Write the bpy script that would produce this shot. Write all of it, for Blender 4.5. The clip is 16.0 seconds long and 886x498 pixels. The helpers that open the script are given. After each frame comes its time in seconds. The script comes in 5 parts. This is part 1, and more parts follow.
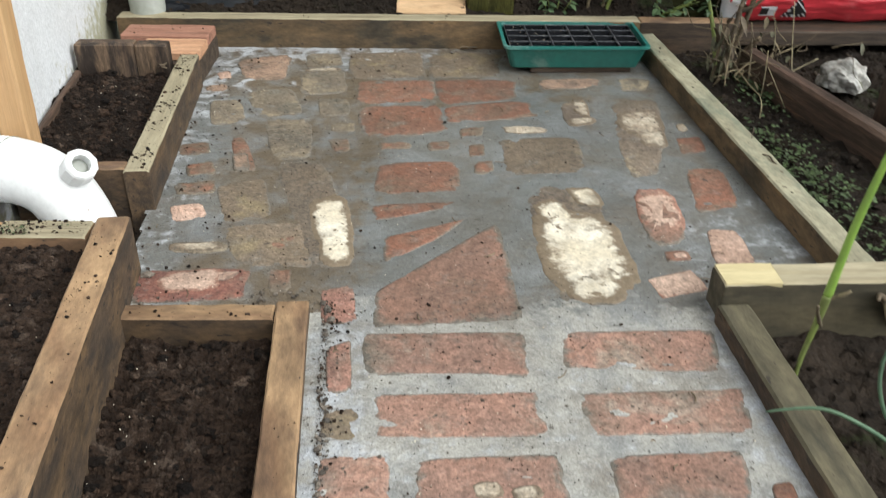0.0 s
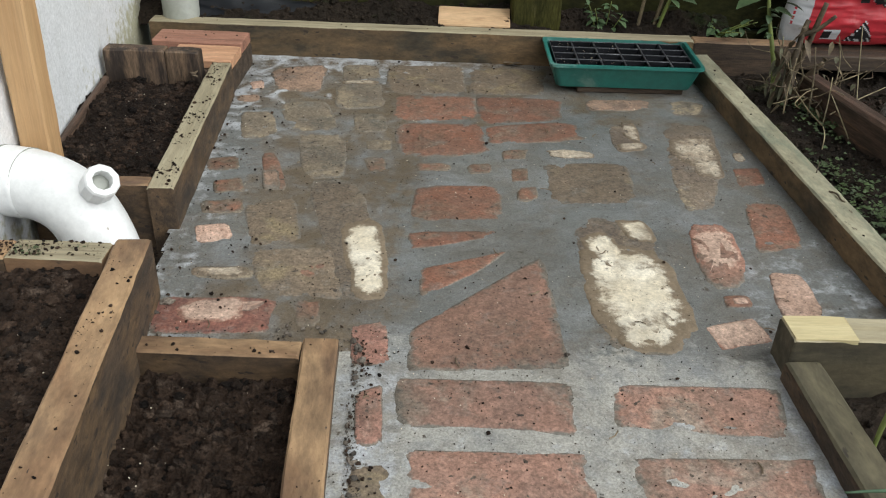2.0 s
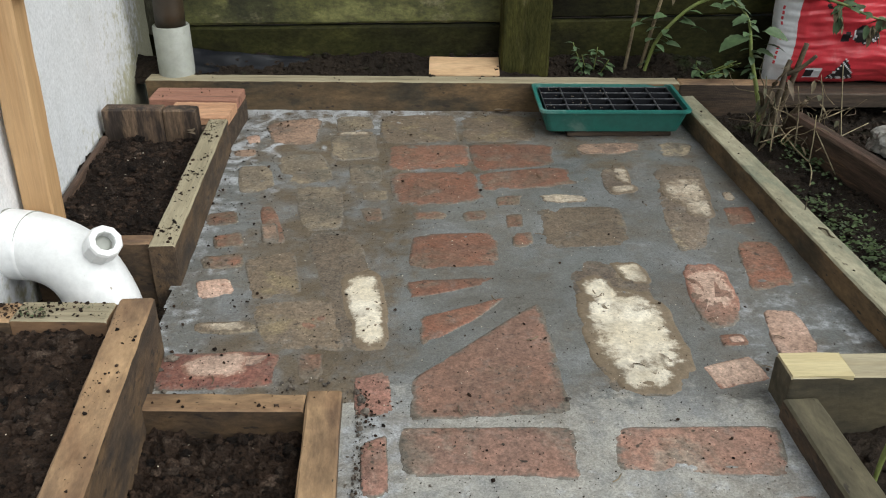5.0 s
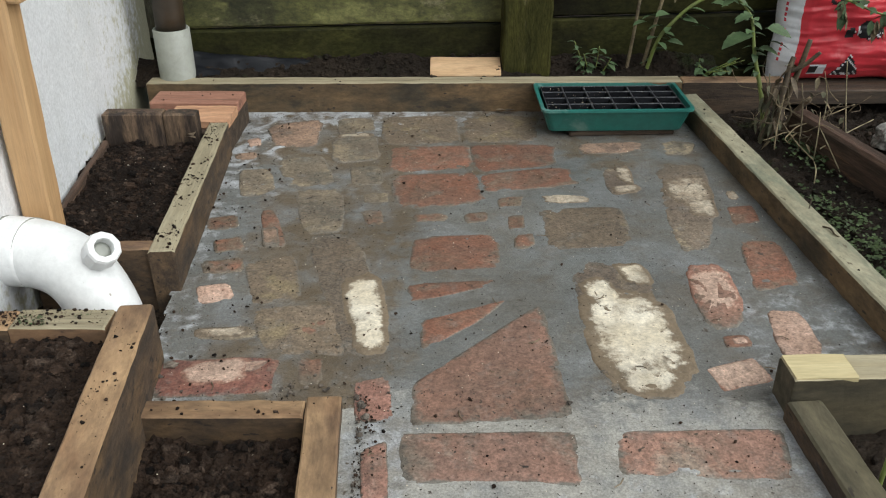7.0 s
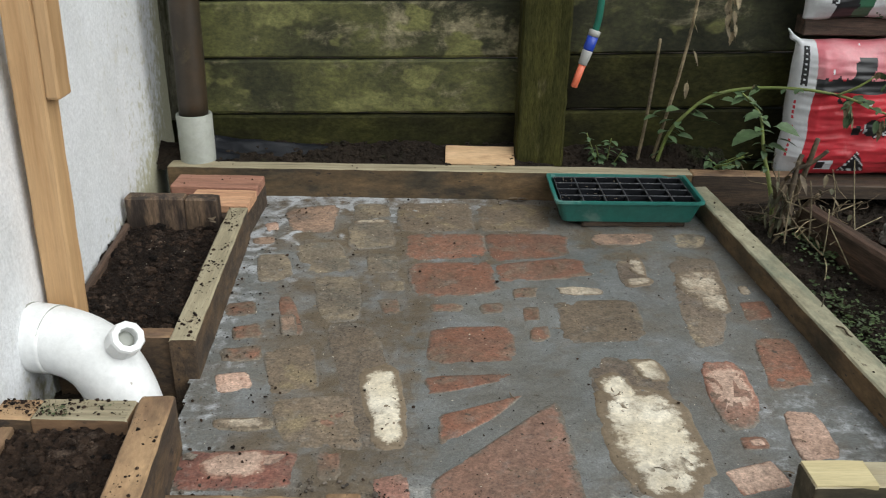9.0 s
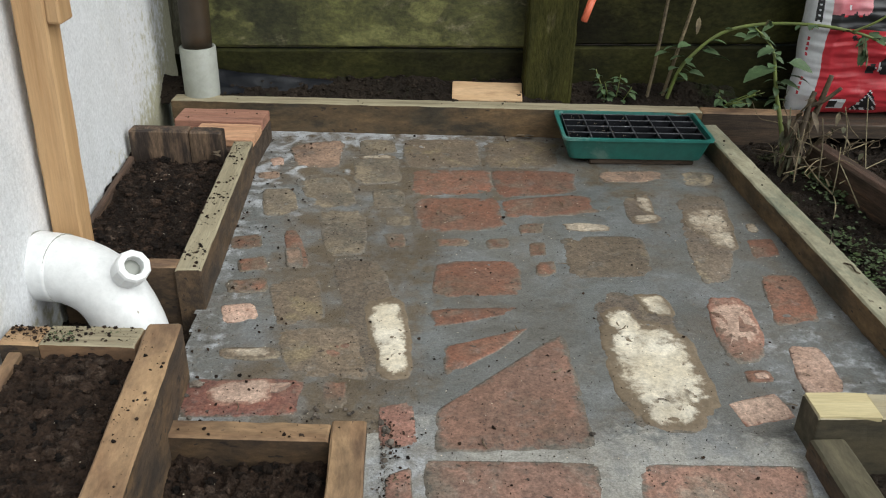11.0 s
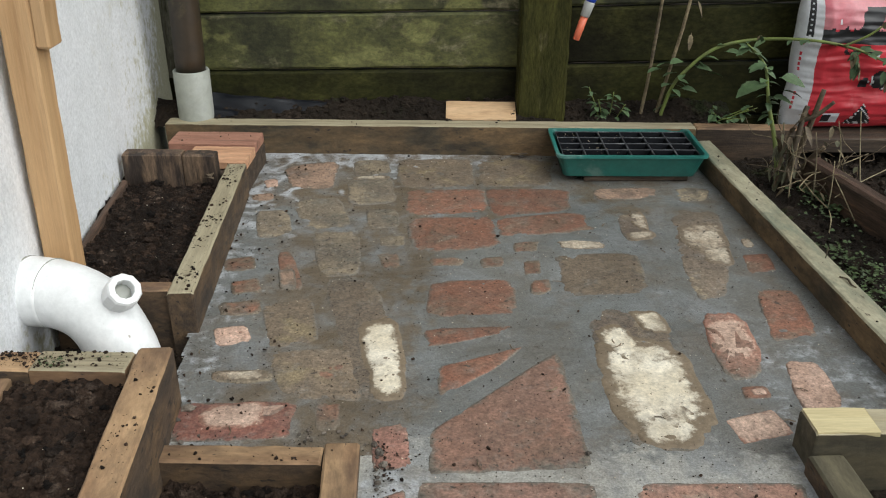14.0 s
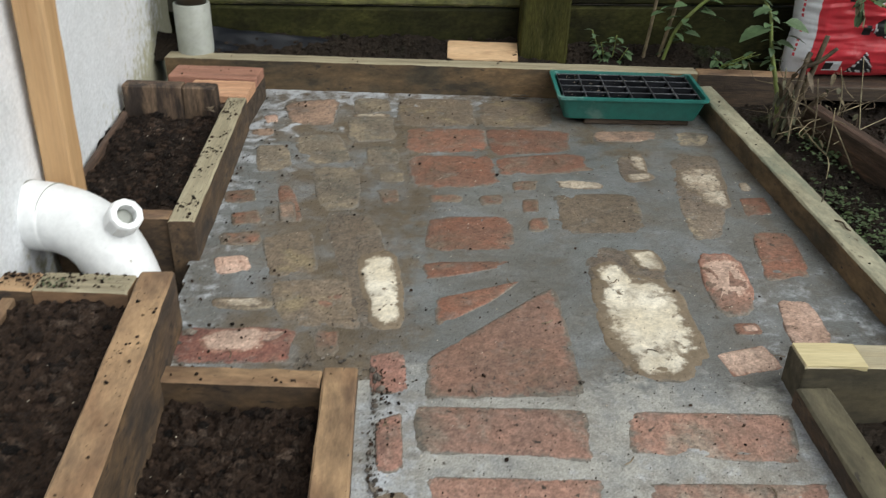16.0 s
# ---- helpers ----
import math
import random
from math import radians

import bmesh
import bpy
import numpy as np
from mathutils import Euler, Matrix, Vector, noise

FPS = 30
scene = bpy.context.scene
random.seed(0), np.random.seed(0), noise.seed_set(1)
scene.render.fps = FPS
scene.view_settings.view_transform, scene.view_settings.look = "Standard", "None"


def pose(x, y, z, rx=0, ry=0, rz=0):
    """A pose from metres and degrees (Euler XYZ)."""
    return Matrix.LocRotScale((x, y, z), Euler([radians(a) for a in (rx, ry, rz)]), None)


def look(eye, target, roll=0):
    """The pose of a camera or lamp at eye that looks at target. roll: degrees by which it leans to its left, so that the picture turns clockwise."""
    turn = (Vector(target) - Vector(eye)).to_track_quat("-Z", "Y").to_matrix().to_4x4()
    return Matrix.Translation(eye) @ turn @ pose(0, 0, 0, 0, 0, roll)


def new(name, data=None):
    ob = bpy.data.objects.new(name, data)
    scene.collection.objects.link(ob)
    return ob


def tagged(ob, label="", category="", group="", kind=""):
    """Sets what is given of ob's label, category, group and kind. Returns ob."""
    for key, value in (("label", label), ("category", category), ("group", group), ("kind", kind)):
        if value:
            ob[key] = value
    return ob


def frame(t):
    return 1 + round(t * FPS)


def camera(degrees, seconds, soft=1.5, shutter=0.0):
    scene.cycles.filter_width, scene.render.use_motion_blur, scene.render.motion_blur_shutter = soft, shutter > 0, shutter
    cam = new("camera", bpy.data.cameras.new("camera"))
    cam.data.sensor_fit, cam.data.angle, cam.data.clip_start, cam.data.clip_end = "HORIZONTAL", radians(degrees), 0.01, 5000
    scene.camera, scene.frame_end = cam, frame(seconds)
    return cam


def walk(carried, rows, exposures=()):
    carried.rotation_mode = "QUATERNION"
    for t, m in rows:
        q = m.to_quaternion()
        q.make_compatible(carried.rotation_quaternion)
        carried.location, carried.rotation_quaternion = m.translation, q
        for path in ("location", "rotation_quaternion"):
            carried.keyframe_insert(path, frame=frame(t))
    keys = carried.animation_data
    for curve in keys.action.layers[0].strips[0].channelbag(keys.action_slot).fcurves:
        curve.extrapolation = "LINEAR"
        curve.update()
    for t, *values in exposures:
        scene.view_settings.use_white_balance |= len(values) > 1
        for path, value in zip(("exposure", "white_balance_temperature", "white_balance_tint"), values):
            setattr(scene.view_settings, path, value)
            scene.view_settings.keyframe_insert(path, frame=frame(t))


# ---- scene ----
cam = camera(54.7, 16.0, 1.1, 0.5)
PATH = [
    (0, (0.121, 0.139, 0.749), (0.207, 1.832, -0.311), 1.1),
    (0.5, (0.119, 0.181, 0.749), (0.167, 1.902, -0.268), 2.4),
    (1, (0.108, 0.211, 0.742), (0.108, 1.928, -0.284), 1.6),
    (1.5, (0.108, 0.238, 0.736), (0.162, 1.936, -0.32), 1.7),
    (2, (0.1, 0.246, 0.734), (0.128, 1.947, -0.317), 2.2),
    (2.5, (0.102, 0.253, 0.741), (0.132, 1.968, -0.287), 2.1),
    (3, (0.111, 0.248, 0.753), (0.115, 1.97, -0.264), -1.3),
    (3.2, (0.111, 0.240, 0.761), (0.125, 1.981, -0.224), -1.5),
    (5.3, (0.095, 0.233, 0.753), (0.136, 1.982, -0.215), 0.7),
    (5.5, (0.095, 0.237, 0.751), (0.14, 1.98, -0.228), 0.7),
    (6, (0.099, 0.239, 0.748), (0.134, 1.975, -0.245), 0.5),
    (6.5, (0.107, 0.24, 0.75), (0.132, 1.979, -0.237), -0.4),
    (7, (0.107, 0.244, 0.758), (0.127, 1.992, -0.214), -0.3),
    (7.5, (0.102, 0.248, 0.756), (0.109, 1.998, -0.212), 0.3),
    (8, (0.092, 0.247, 0.768), (0.077, 2.016, -0.166), 0.5),
    (8.5, (0.083, 0.249, 0.799), (0.073, 2.067, -0.034), 0.6),
    (9, (0.076, 0.244, 0.802), (0.095, 2.066, -0.024), 0.8),
    (9.5, (0.075, 0.245, 0.795), (0.142, 2.048, -0.068), 1.7),
    (9.7, (0.070, 0.247, 0.786), (0.133, 2.029, -0.120), 2.0),
    (11.8, (0.075, 0.239, 0.778), (0.059, 2.007, -0.165), 0.4),
    (12, (0.075, 0.239, 0.778), (0.057, 2.007, -0.157), 0.4),
    (12.5, (0.069, 0.238, 0.779), (0.042, 2.015, -0.14), 0.7),
    (13, (0.067, 0.245, 0.777), (0.014, 2.019, -0.144), 0.1),
    (13.5, (0.076, 0.249, 0.775), (0.053, 2.024, -0.145), 0.1),
    (14, (0.086, 0.247, 0.774), (0.094, 2.034, -0.123), 0.3),
    (14.5, (0.089, 0.248, 0.767), (0.092, 2.032, -0.137), 0.1),
    (15, (0.096, 0.254, 0.755), (0.111, 2.021, -0.181), 0.8),
    (15.5, (0.102, 0.249, 0.754), (0.139, 2.006, -0.201), 0.7),
    (16, (0.081, 0.222, 0.752), (0.1, 1.957, -0.243), 1.7),
]
EXPOSURES = ((0.0, 0.66), (0.5, 0.34), (1.5, 0.3), (3.0, 0.28), (5.5, 0.26), (9.0, 0.22), (12.5, 0.2), (16.0, 0.25))
walk(cam, [(t, look(eye, target, roll)) for t, eye, target, roll in PATH], EXPOSURES)

# ---- light ----
world = bpy.data.worlds.new("overcast_sky")
scene.world = world
world.use_nodes = True
wn = world.node_tree.nodes
sky = wn.new("ShaderNodeTexSky")
sky.sky_type = "NISHITA"
sky.sun_disc = False
sky.sun_elevation = radians(48)
sky.sun_rotation = radians(120)
sky.air_density, sky.dust_density, sky.ozone_density = 1.0, 2.0, 1.5
wn["Background"].inputs["Strength"].default_value = 0.024
world.node_tree.links.new(sky.outputs[0], wn["Background"].inputs["Color"])
sun = new("sun", bpy.data.lights.new("sun", "SUN"))
sun.data.energy = 3.5
sun.data.angle = radians(75)
sun.data.color = (0.97, 1.0, 0.985)
sun.matrix_world = look((2.1, -1.3, 2.3), (0, 0, 0))


# ---- materials ----
def surface(name, base, alt, patch=None, patch_at=0.6, scale=8.0, fine=230.0, rough=(0.6, 0.9), bump=0.3, step=0.002,
            stretch=(1, 1, 1), local=False, speck=None, speck_scale=60.0, speck_at=0.66, vary=0.15, metal=0.0, patch_scale=None, soft=0.06, mottle=0.26, gritty=0.42, rim=None, island=0.0, spec=0.5, rim_at=1.12, mud_shade=None, bloom_sheen=None, film=0.0):
    """Two tones by a broad noise, patches with a ragged edge, specks, fine grain and relief."""
    m = bpy.data.materials.new(name)
    m.use_nodes = True
    n, l = m.node_tree.nodes, m.node_tree.links
    out = n["Principled BSDF"]

    def node(kind, **inputs):
        k = n.new(kind)
        for key, v in inputs.items():
            if isinstance(v, bpy.types.NodeSocket):
                l.new(v, k.inputs[key])
            else:
                k.inputs[key].default_value = v
        return k

    info = n.new("ShaderNodeObjectInfo")
    if local:
        where = n.new("ShaderNodeTexCoord").outputs["Object"]
        off = n.new("ShaderNodeVectorMath")
        off.operation = "SCALE"
        off.inputs[0].default_value = (7.0, 5.0, 3.0)
        l.new(info.outputs["Random"], off.inputs["Scale"])
        add = n.new("ShaderNodeVectorMath")
        l.new(where, add.inputs[0])
        l.new(off.outputs[0], add.inputs[1])
        where = add.outputs[0]
    else:
        where = n.new("ShaderNodeNewGeometry").outputs["Position"]
    place = n.new("ShaderNodeMapping")
    place.inputs["Scale"].default_value = stretch
    l.new(where, place.inputs["Vector"])
    at = place.outputs[0]

    def cloud(size, detail=6.0, roughness=0.6, distort=0.0):
        return node("ShaderNodeTexNoise", Vector=at, Scale=size, Detail=detail, Roughness=roughness, Distortion=distort).outputs["Fac"]

    def ramp(value, a, b):
        k = n.new("ShaderNodeMapRange")
        k.interpolation_type = "SMOOTHSTEP"
        l.new(value, k.inputs["Value"])
        k.inputs["From Min"].default_value, k.inputs["From Max"].default_value = a, b
        return k.outputs[0]

    def mix(fac, a, b, how="MIX"):
        k = n.new("ShaderNodeMix")
        k.data_type, k.blend_type = "RGBA", how
        for sock, v in ((k.inputs[0], fac), (k.inputs[6], a), (k.inputs[7], b)):
            if isinstance(v, bpy.types.NodeSocket):
                l.new(v, sock)
            else:
                sock.default_value = v if isinstance(v, float) else (*v, 1.0)
        return k.outputs[2]

    def masked(under, name, over, start, reach_scale=42.0):
        """Lays over on under where the named mask, broken up by noise, is high."""
        worn = n.new("ShaderNodeAttribute")
        worn.attribute_name = name
        reach = n.new("ShaderNodeMath")
        reach.operation = "MULTIPLY_ADD"
        l.new(cloud(reach_scale, 6.0, 0.7), reach.inputs[0])
        reach.inputs[1].default_value = 1.5
        l.new(worn.outputs["Fac"], reach.inputs[2])
        return mix(ramp(reach.outputs[0], start, start + 0.38), under, over)

    broad, grain = cloud(scale, 5.0, 0.55, 0.3), cloud(fine, 4.0, 0.7)
    col = mix(ramp(broad, 0.33, 0.67), base, alt)
    if mud_shade:
        col = masked(masked(col, "smear", rim, rim_at), "mud_shade", mud_shade, 1.0, 22.0)
    if patch:
        edge = cloud(patch_scale or scale * 0.7, 9.0, 0.68, 0.4)
        col = mix(ramp(edge, patch_at - soft, patch_at + soft), col, patch)
    if bloom_sheen:
        col = masked(col, "bloom_sheen", bloom_sheen, 1.14, 30.0)
    if speck:
        col = mix(ramp(cloud(speck_scale, 3.0, 0.5), speck_at, speck_at + 0.05), col, speck)
    if rim and not mud_shade:
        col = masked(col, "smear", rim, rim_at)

    def scaled(value, k):
        f = n.new("ShaderNodeMath")
        f.operation = "MULTIPLY"
        l.new(value, f.inputs[0])
        f.inputs[1].default_value = k
        return f.outputs[0]

    if film:
        # one trodden film of mud and cement dust runs over stones and mortar alike
        col = mix(scaled(ramp(cloud(7.5, 8.0, 0.72, 0.3), 0.47, 0.68), film), col, (0.128, 0.102, 0.074))
        col = mix(scaled(ramp(cloud(24.0, 8.0, 0.75), 0.52, 0.66), film * 0.6), col, (0.178, 0.17, 0.152))

    def tone(value, a, b, low, high):
        k = n.new("ShaderNodeMapRange")
        l.new(value, k.inputs["Value"])
        k.inputs["From Min"].default_value, k.inputs["From Max"].default_value = a, b
        k.inputs["To Min"].default_value, k.inputs["To Max"].default_value = low, high
        return k.outputs[0]

    if film:
        col = mix(1.0, col, tone(cloud(3.3, 6.0, 0.65), 0.3, 0.7, 0.8, 1.2), "MULTIPLY")
    col = mix(1.0, col, tone(grain, 0.32, 0.68, 1 - gritty, 1 + gritty), "MULTIPLY")
    col = mix(1.0, col, tone(cloud(fine * 0.33, 5.0, 0.65), 0.32, 0.68, 1 - mottle, 1 + mottle), "MULTIPLY")
    if island:
        geo = n.new("ShaderNodeNewGeometry")
        col = mix(1.0, col, tone(geo.outputs["Random Per Island"], 0.0, 1.0, 1 - island * 0.6, 1 + island), "MULTIPLY")
    own = n.new("ShaderNodeMapRange")
    l.new(info.outputs["Random"], own.inputs["Value"])
    own.inputs["To Min"].default_value, own.inputs["To Max"].default_value = 1 - vary, 1 + vary
    col = mix(1.0, col, own.outputs[0], "MULTIPLY")
    l.new(col, out.inputs["Base Color"])
    r = n.new("ShaderNodeMapRange")
    l.new(broad, r.inputs["Value"])
    r.inputs["From Min"].default_value, r.inputs["From Max"].default_value = 0.3, 0.7
    r.inputs["To Min"].default_value, r.inputs["To Max"].default_value = rough
    l.new(r.outputs[0], out.inputs["Roughness"])
    out.inputs["Metallic"].default_value = metal
    out.inputs["Specular IOR Level"].default_value = spec
    if bump:
        h = n.new("ShaderNodeMath")
        l.new(grain, h.inputs[0])
        l.new(cloud(fine * 0.3, 6.0, 0.65), h.inputs[1])
        b = n.new("ShaderNodeBump")
        b.inputs["Strength"].default_value, b.inputs["Distance"].default_value = bump, step
        l.new(h.outputs[0], b.inputs["Height"])
        l.new(b.outputs[0], out.inputs["Normal"])
    return m


def plain(name, colour, rough=0.5, bump=0.0):
    return surface(name, colour, tuple(c * 0.85 for c in colour), rough=(rough, min(1, rough + 0.1)), bump=bump, vary=0.04, mottle=0.05, gritty=0.06)


# mortar colours include painted sky sheen in front and painted shade at the back
MORTAR = surface("wet_mortar", (0.162, 0.170, 0.165), (0.136, 0.130, 0.114), patch=(0.205, 0.213, 0.213), patch_at=0.57, scale=4, fine=330,
                 rough=(0.34, 0.62), bump=0.5, step=0.003, speck=(0.07, 0.055, 0.042), speck_scale=75, speck_at=0.68, vary=0, patch_scale=7, soft=0.14, mottle=0.16, gritty=0.34, rim=(0.37, 0.358, 0.322), mud_shade=(0.13, 0.101, 0.069), bloom_sheen=(0.43, 0.447, 0.465), film=0.62)
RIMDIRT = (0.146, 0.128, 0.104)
DIRT = (0.055, 0.042, 0.032)
BRICKS = {
    "red": surface("red_brick", (0.225, 0.104, 0.068), (0.178, 0.094, 0.064), patch=(0.19, 0.138, 0.1), patch_at=0.57, scale=13, rim=RIMDIRT, bump=0.6, rough=(0.5, 0.8), speck=DIRT, film=0.62),
    "brick": surface("worn_red_brick", (0.32, 0.18, 0.132), (0.262, 0.16, 0.122), patch=(0.28, 0.215, 0.168), patch_at=0.57, scale=11, rim=(0.17, 0.155, 0.13), bump=0.6, rough=(0.5, 0.8), speck=DIRT, speck_scale=75, film=0.6),
    "muddy": surface("mud_smeared_red_brick", (0.215, 0.1, 0.064), (0.16, 0.095, 0.066), patch=(0.15, 0.118, 0.085), patch_at=0.52, scale=22, soft=0.1, rim=(0.145, 0.118, 0.088), rim_at=0.92, bump=0.6, rough=(0.5, 0.8), speck=DIRT, film=0.75),
    "slate": surface("broken_clay_tile", (0.25, 0.14, 0.1), (0.205, 0.122, 0.09), patch=(0.2, 0.15, 0.118), patch_at=0.6, scale=11, rim=RIMDIRT, bump=0.6, rough=(0.55, 0.8), speck=DIRT, speck_scale=110, film=0.6),
    "dull": surface("mud_brown_brick", (0.182, 0.137, 0.094), (0.148, 0.113, 0.08), patch=(0.215, 0.168, 0.1), patch_at=0.58, scale=13, rim=RIMDIRT, bump=0.7, speck=DIRT, film=0.75),
    "buff": surface("buff_brick", (0.212, 0.17, 0.116), (0.15, 0.122, 0.09), patch=(0.125, 0.11, 0.085), patch_at=0.57, scale=15, rim=RIMDIRT, bump=0.8, speck=DIRT, film=0.75),
    "pale": surface("pale_pink_brick", (0.36, 0.235, 0.165), (0.26, 0.175, 0.125), patch=(0.18, 0.125, 0.095), patch_at=0.58, scale=18, rim=RIMDIRT, bump=0.7, speck=DIRT, film=0.75),
    "pink": surface("scraped_pink_brick", (0.52, 0.36, 0.28), (0.42, 0.275, 0.205), patch=(0.26, 0.135, 0.092), patch_at=0.61, scale=15, rim=(0.2, 0.13, 0.1), bump=0.5, speck=(0.13, 0.085, 0.065), speck_scale=90, film=0.35),
    "block": surface("sawn_pale_pink_brick", (0.50, 0.355, 0.275), (0.43, 0.295, 0.225), patch=(0.33, 0.2, 0.145), patch_at=0.66, scale=15, rim=(0.27, 0.14, 0.1), bump=0.5, speck=(0.2, 0.13, 0.1), speck_scale=90, speck_at=0.7, film=0.22),
    "rosy": surface("rosy_broken_brick", (0.33, 0.168, 0.125), (0.265, 0.138, 0.105), patch=(0.42, 0.26, 0.2), patch_at=0.6, scale=18, rim=RIMDIRT, bump=0.6, speck=DIRT, film=0.5),
    "sand": surface("sandy_stone", (0.36, 0.29, 0.195), (0.26, 0.215, 0.15), patch=(0.165, 0.145, 0.115), patch_at=0.55, scale=20, rim=RIMDIRT, bump=0.7, speck=DIRT, film=0.75),
    "lime": surface("lime_crust", (0.76, 0.70, 0.575), (0.62, 0.545, 0.41), patch=(0.25, 0.195, 0.13), patch_at=0.605, scale=14, soft=0.09, rim=(0.185, 0.14, 0.092), rim_at=1.0, bump=0.5, mottle=0.14, gritty=0.2, speck=(0.15, 0.11, 0.075), speck_scale=100, speck_at=0.68, vary=0.05, film=0.3),
    "chalk": surface("dull_lime_crust", (0.50, 0.435, 0.34), (0.40, 0.33, 0.245), patch=(0.24, 0.18, 0.125), patch_at=0.58, scale=20, soft=0.1, rim=(0.17, 0.13, 0.09), rim_at=1.0, bump=0.6, speck=DIRT, vary=0.05, film=0.4),
    "limed": surface("brown_limestone", (0.142, 0.11, 0.084), (0.19, 0.148, 0.108), patch=(0.36, 0.29, 0.19), patch_at=0.60, scale=13, rim=RIMDIRT, bump=0.7, speck=DIRT, film=0.75),
    "brown": surface("brown_slab", (0.135, 0.103, 0.074), (0.118, 0.094, 0.07), patch=(0.165, 0.13, 0.09), patch_at=0.6, scale=11, rim=RIMDIRT, bump=0.5, speck=DIRT, film=0.75),
    "stained": surface("limed_red_brick", (0.235, 0.098, 0.07), (0.175, 0.078, 0.06), patch=(0.38, 0.26, 0.19), patch_at=0.68, scale=14, rim=RIMDIRT, bump=0.7, speck=DIRT, film=0.75),
}
GRAIN = (1.2, 14, 14)
# kerb uprights: mud stains, with the shade of the side faces painted in
KERBSHADE = surface("muddy_shaded_kerb_side", (0.185, 0.116, 0.055), (0.1, 0.067, 0.035), patch=(0.04, 0.034, 0.023), patch_at=0.56, scale=4.0, fine=40, stretch=(1.6, 4, 4), local=True, bump=0.45, speck=(0.03, 0.022, 0.016), speck_scale=20, speck_at=0.64, mottle=0.25, gritty=0.25, soft=0.14, vary=0.1)
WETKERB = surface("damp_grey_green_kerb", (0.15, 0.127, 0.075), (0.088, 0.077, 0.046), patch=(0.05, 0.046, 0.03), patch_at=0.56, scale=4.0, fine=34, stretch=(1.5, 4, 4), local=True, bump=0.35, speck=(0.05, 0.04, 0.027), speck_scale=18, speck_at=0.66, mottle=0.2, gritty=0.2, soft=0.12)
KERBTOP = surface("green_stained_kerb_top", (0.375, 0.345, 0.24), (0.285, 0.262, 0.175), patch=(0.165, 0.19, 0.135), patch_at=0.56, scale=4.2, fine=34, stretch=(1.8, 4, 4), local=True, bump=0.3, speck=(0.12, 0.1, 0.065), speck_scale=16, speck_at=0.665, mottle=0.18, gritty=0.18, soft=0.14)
# damp wood darkened further: shade on the upright faces is in the colour
SHADEKERB = surface("damp_shaded_kerb_side", (0.078, 0.064, 0.037), (0.04, 0.034, 0.021), patch=(0.12, 0.1, 0.06), patch_at=0.64, scale=4.0, fine=34, stretch=(1.5, 4, 4), local=True, bump=0.4, mottle=0.2, gritty=0.2, soft=0.12)
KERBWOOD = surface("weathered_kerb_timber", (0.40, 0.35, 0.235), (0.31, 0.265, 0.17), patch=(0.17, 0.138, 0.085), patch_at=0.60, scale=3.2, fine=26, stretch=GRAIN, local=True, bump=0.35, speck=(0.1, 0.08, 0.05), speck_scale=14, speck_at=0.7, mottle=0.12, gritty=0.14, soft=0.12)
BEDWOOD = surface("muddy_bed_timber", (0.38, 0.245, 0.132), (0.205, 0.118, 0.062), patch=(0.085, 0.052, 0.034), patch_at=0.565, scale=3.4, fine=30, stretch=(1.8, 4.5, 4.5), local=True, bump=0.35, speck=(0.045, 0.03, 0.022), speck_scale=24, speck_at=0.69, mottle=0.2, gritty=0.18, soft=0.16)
# splashed mud plus painted shade, for timber faces that stand upright
MUDSHADE = surface("muddy_shaded_timber_side", (0.135, 0.083, 0.042), (0.072, 0.046, 0.027), patch=(0.035, 0.025, 0.018), patch_at=0.54, scale=5.0, fine=40, stretch=(2.2, 5, 5), local=True, bump=0.5, speck=(0.03, 0.021, 0.015), speck_scale=22, speck_at=0.62, mottle=0.25, gritty=0.28, soft=0.14)
DARKWOOD = surface("wet_dark_timber", (0.066, 0.042, 0.025), (0.036, 0.025, 0.017), patch=(0.14, 0.09, 0.05), patch_at=0.66, scale=3.0, fine=30, stretch=GRAIN, local=True, bump=0.5)
RUSTWOOD = surface("rotten_red_brown_timber", (0.085, 0.05, 0.033), (0.045, 0.03, 0.021), patch=(0.16, 0.09, 0.052), patch_at=0.63, scale=4.0, fine=30, stretch=GRAIN, local=True, bump=0.6)
NEWPINE = surface("new_sawn_pine", (0.46, 0.29, 0.145), (0.41, 0.25, 0.12), patch=(0.36, 0.21, 0.095), patch_at=0.58, scale=2.4, fine=22, stretch=(0.8, 16, 16), local=True, bump=0.15, rough=(0.55, 0.75), mottle=0.07, gritty=0.1)
PALECUT = surface("pale_sawn_wood", (0.55, 0.47, 0.27), (0.48, 0.4, 0.22), patch=(0.38, 0.3, 0.16), scale=4, fine=30, stretch=GRAIN, local=True, bump=0.2, mottle=0.07, gritty=0.1)
CLAY = surface("new_red_clay", (0.34, 0.17, 0.115), (0.26, 0.122, 0.082), patch=(0.16, 0.082, 0.058), patch_at=0.6, scale=5, fine=40, stretch=(1, 6, 6), local=True, bump=0.3, speck=(0.08, 0.05, 0.04), speck_scale=40, mottle=0.15, gritty=0.2)
ORANGE = surface("orange_clay", (0.5, 0.285, 0.168), (0.41, 0.22, 0.125), patch=(0.25, 0.13, 0.08), patch_at=0.64, scale=5, fine=40, stretch=(1, 6, 6), local=True, bump=0.25, speck=(0.12, 0.07, 0.05), speck_scale=40, speck_at=0.7, mottle=0.15, gritty=0.2)
SOIL = surface("dark_compost", (0.0158, 0.0093, 0.006), (0.0295, 0.0183, 0.0122), island=1.4, patch=(0.056, 0.04, 0.03), patch_at=0.60, scale=40, fine=320, rough=(0.75, 0.95), bump=1.0, step=0.005, vary=0, spec=0.2)
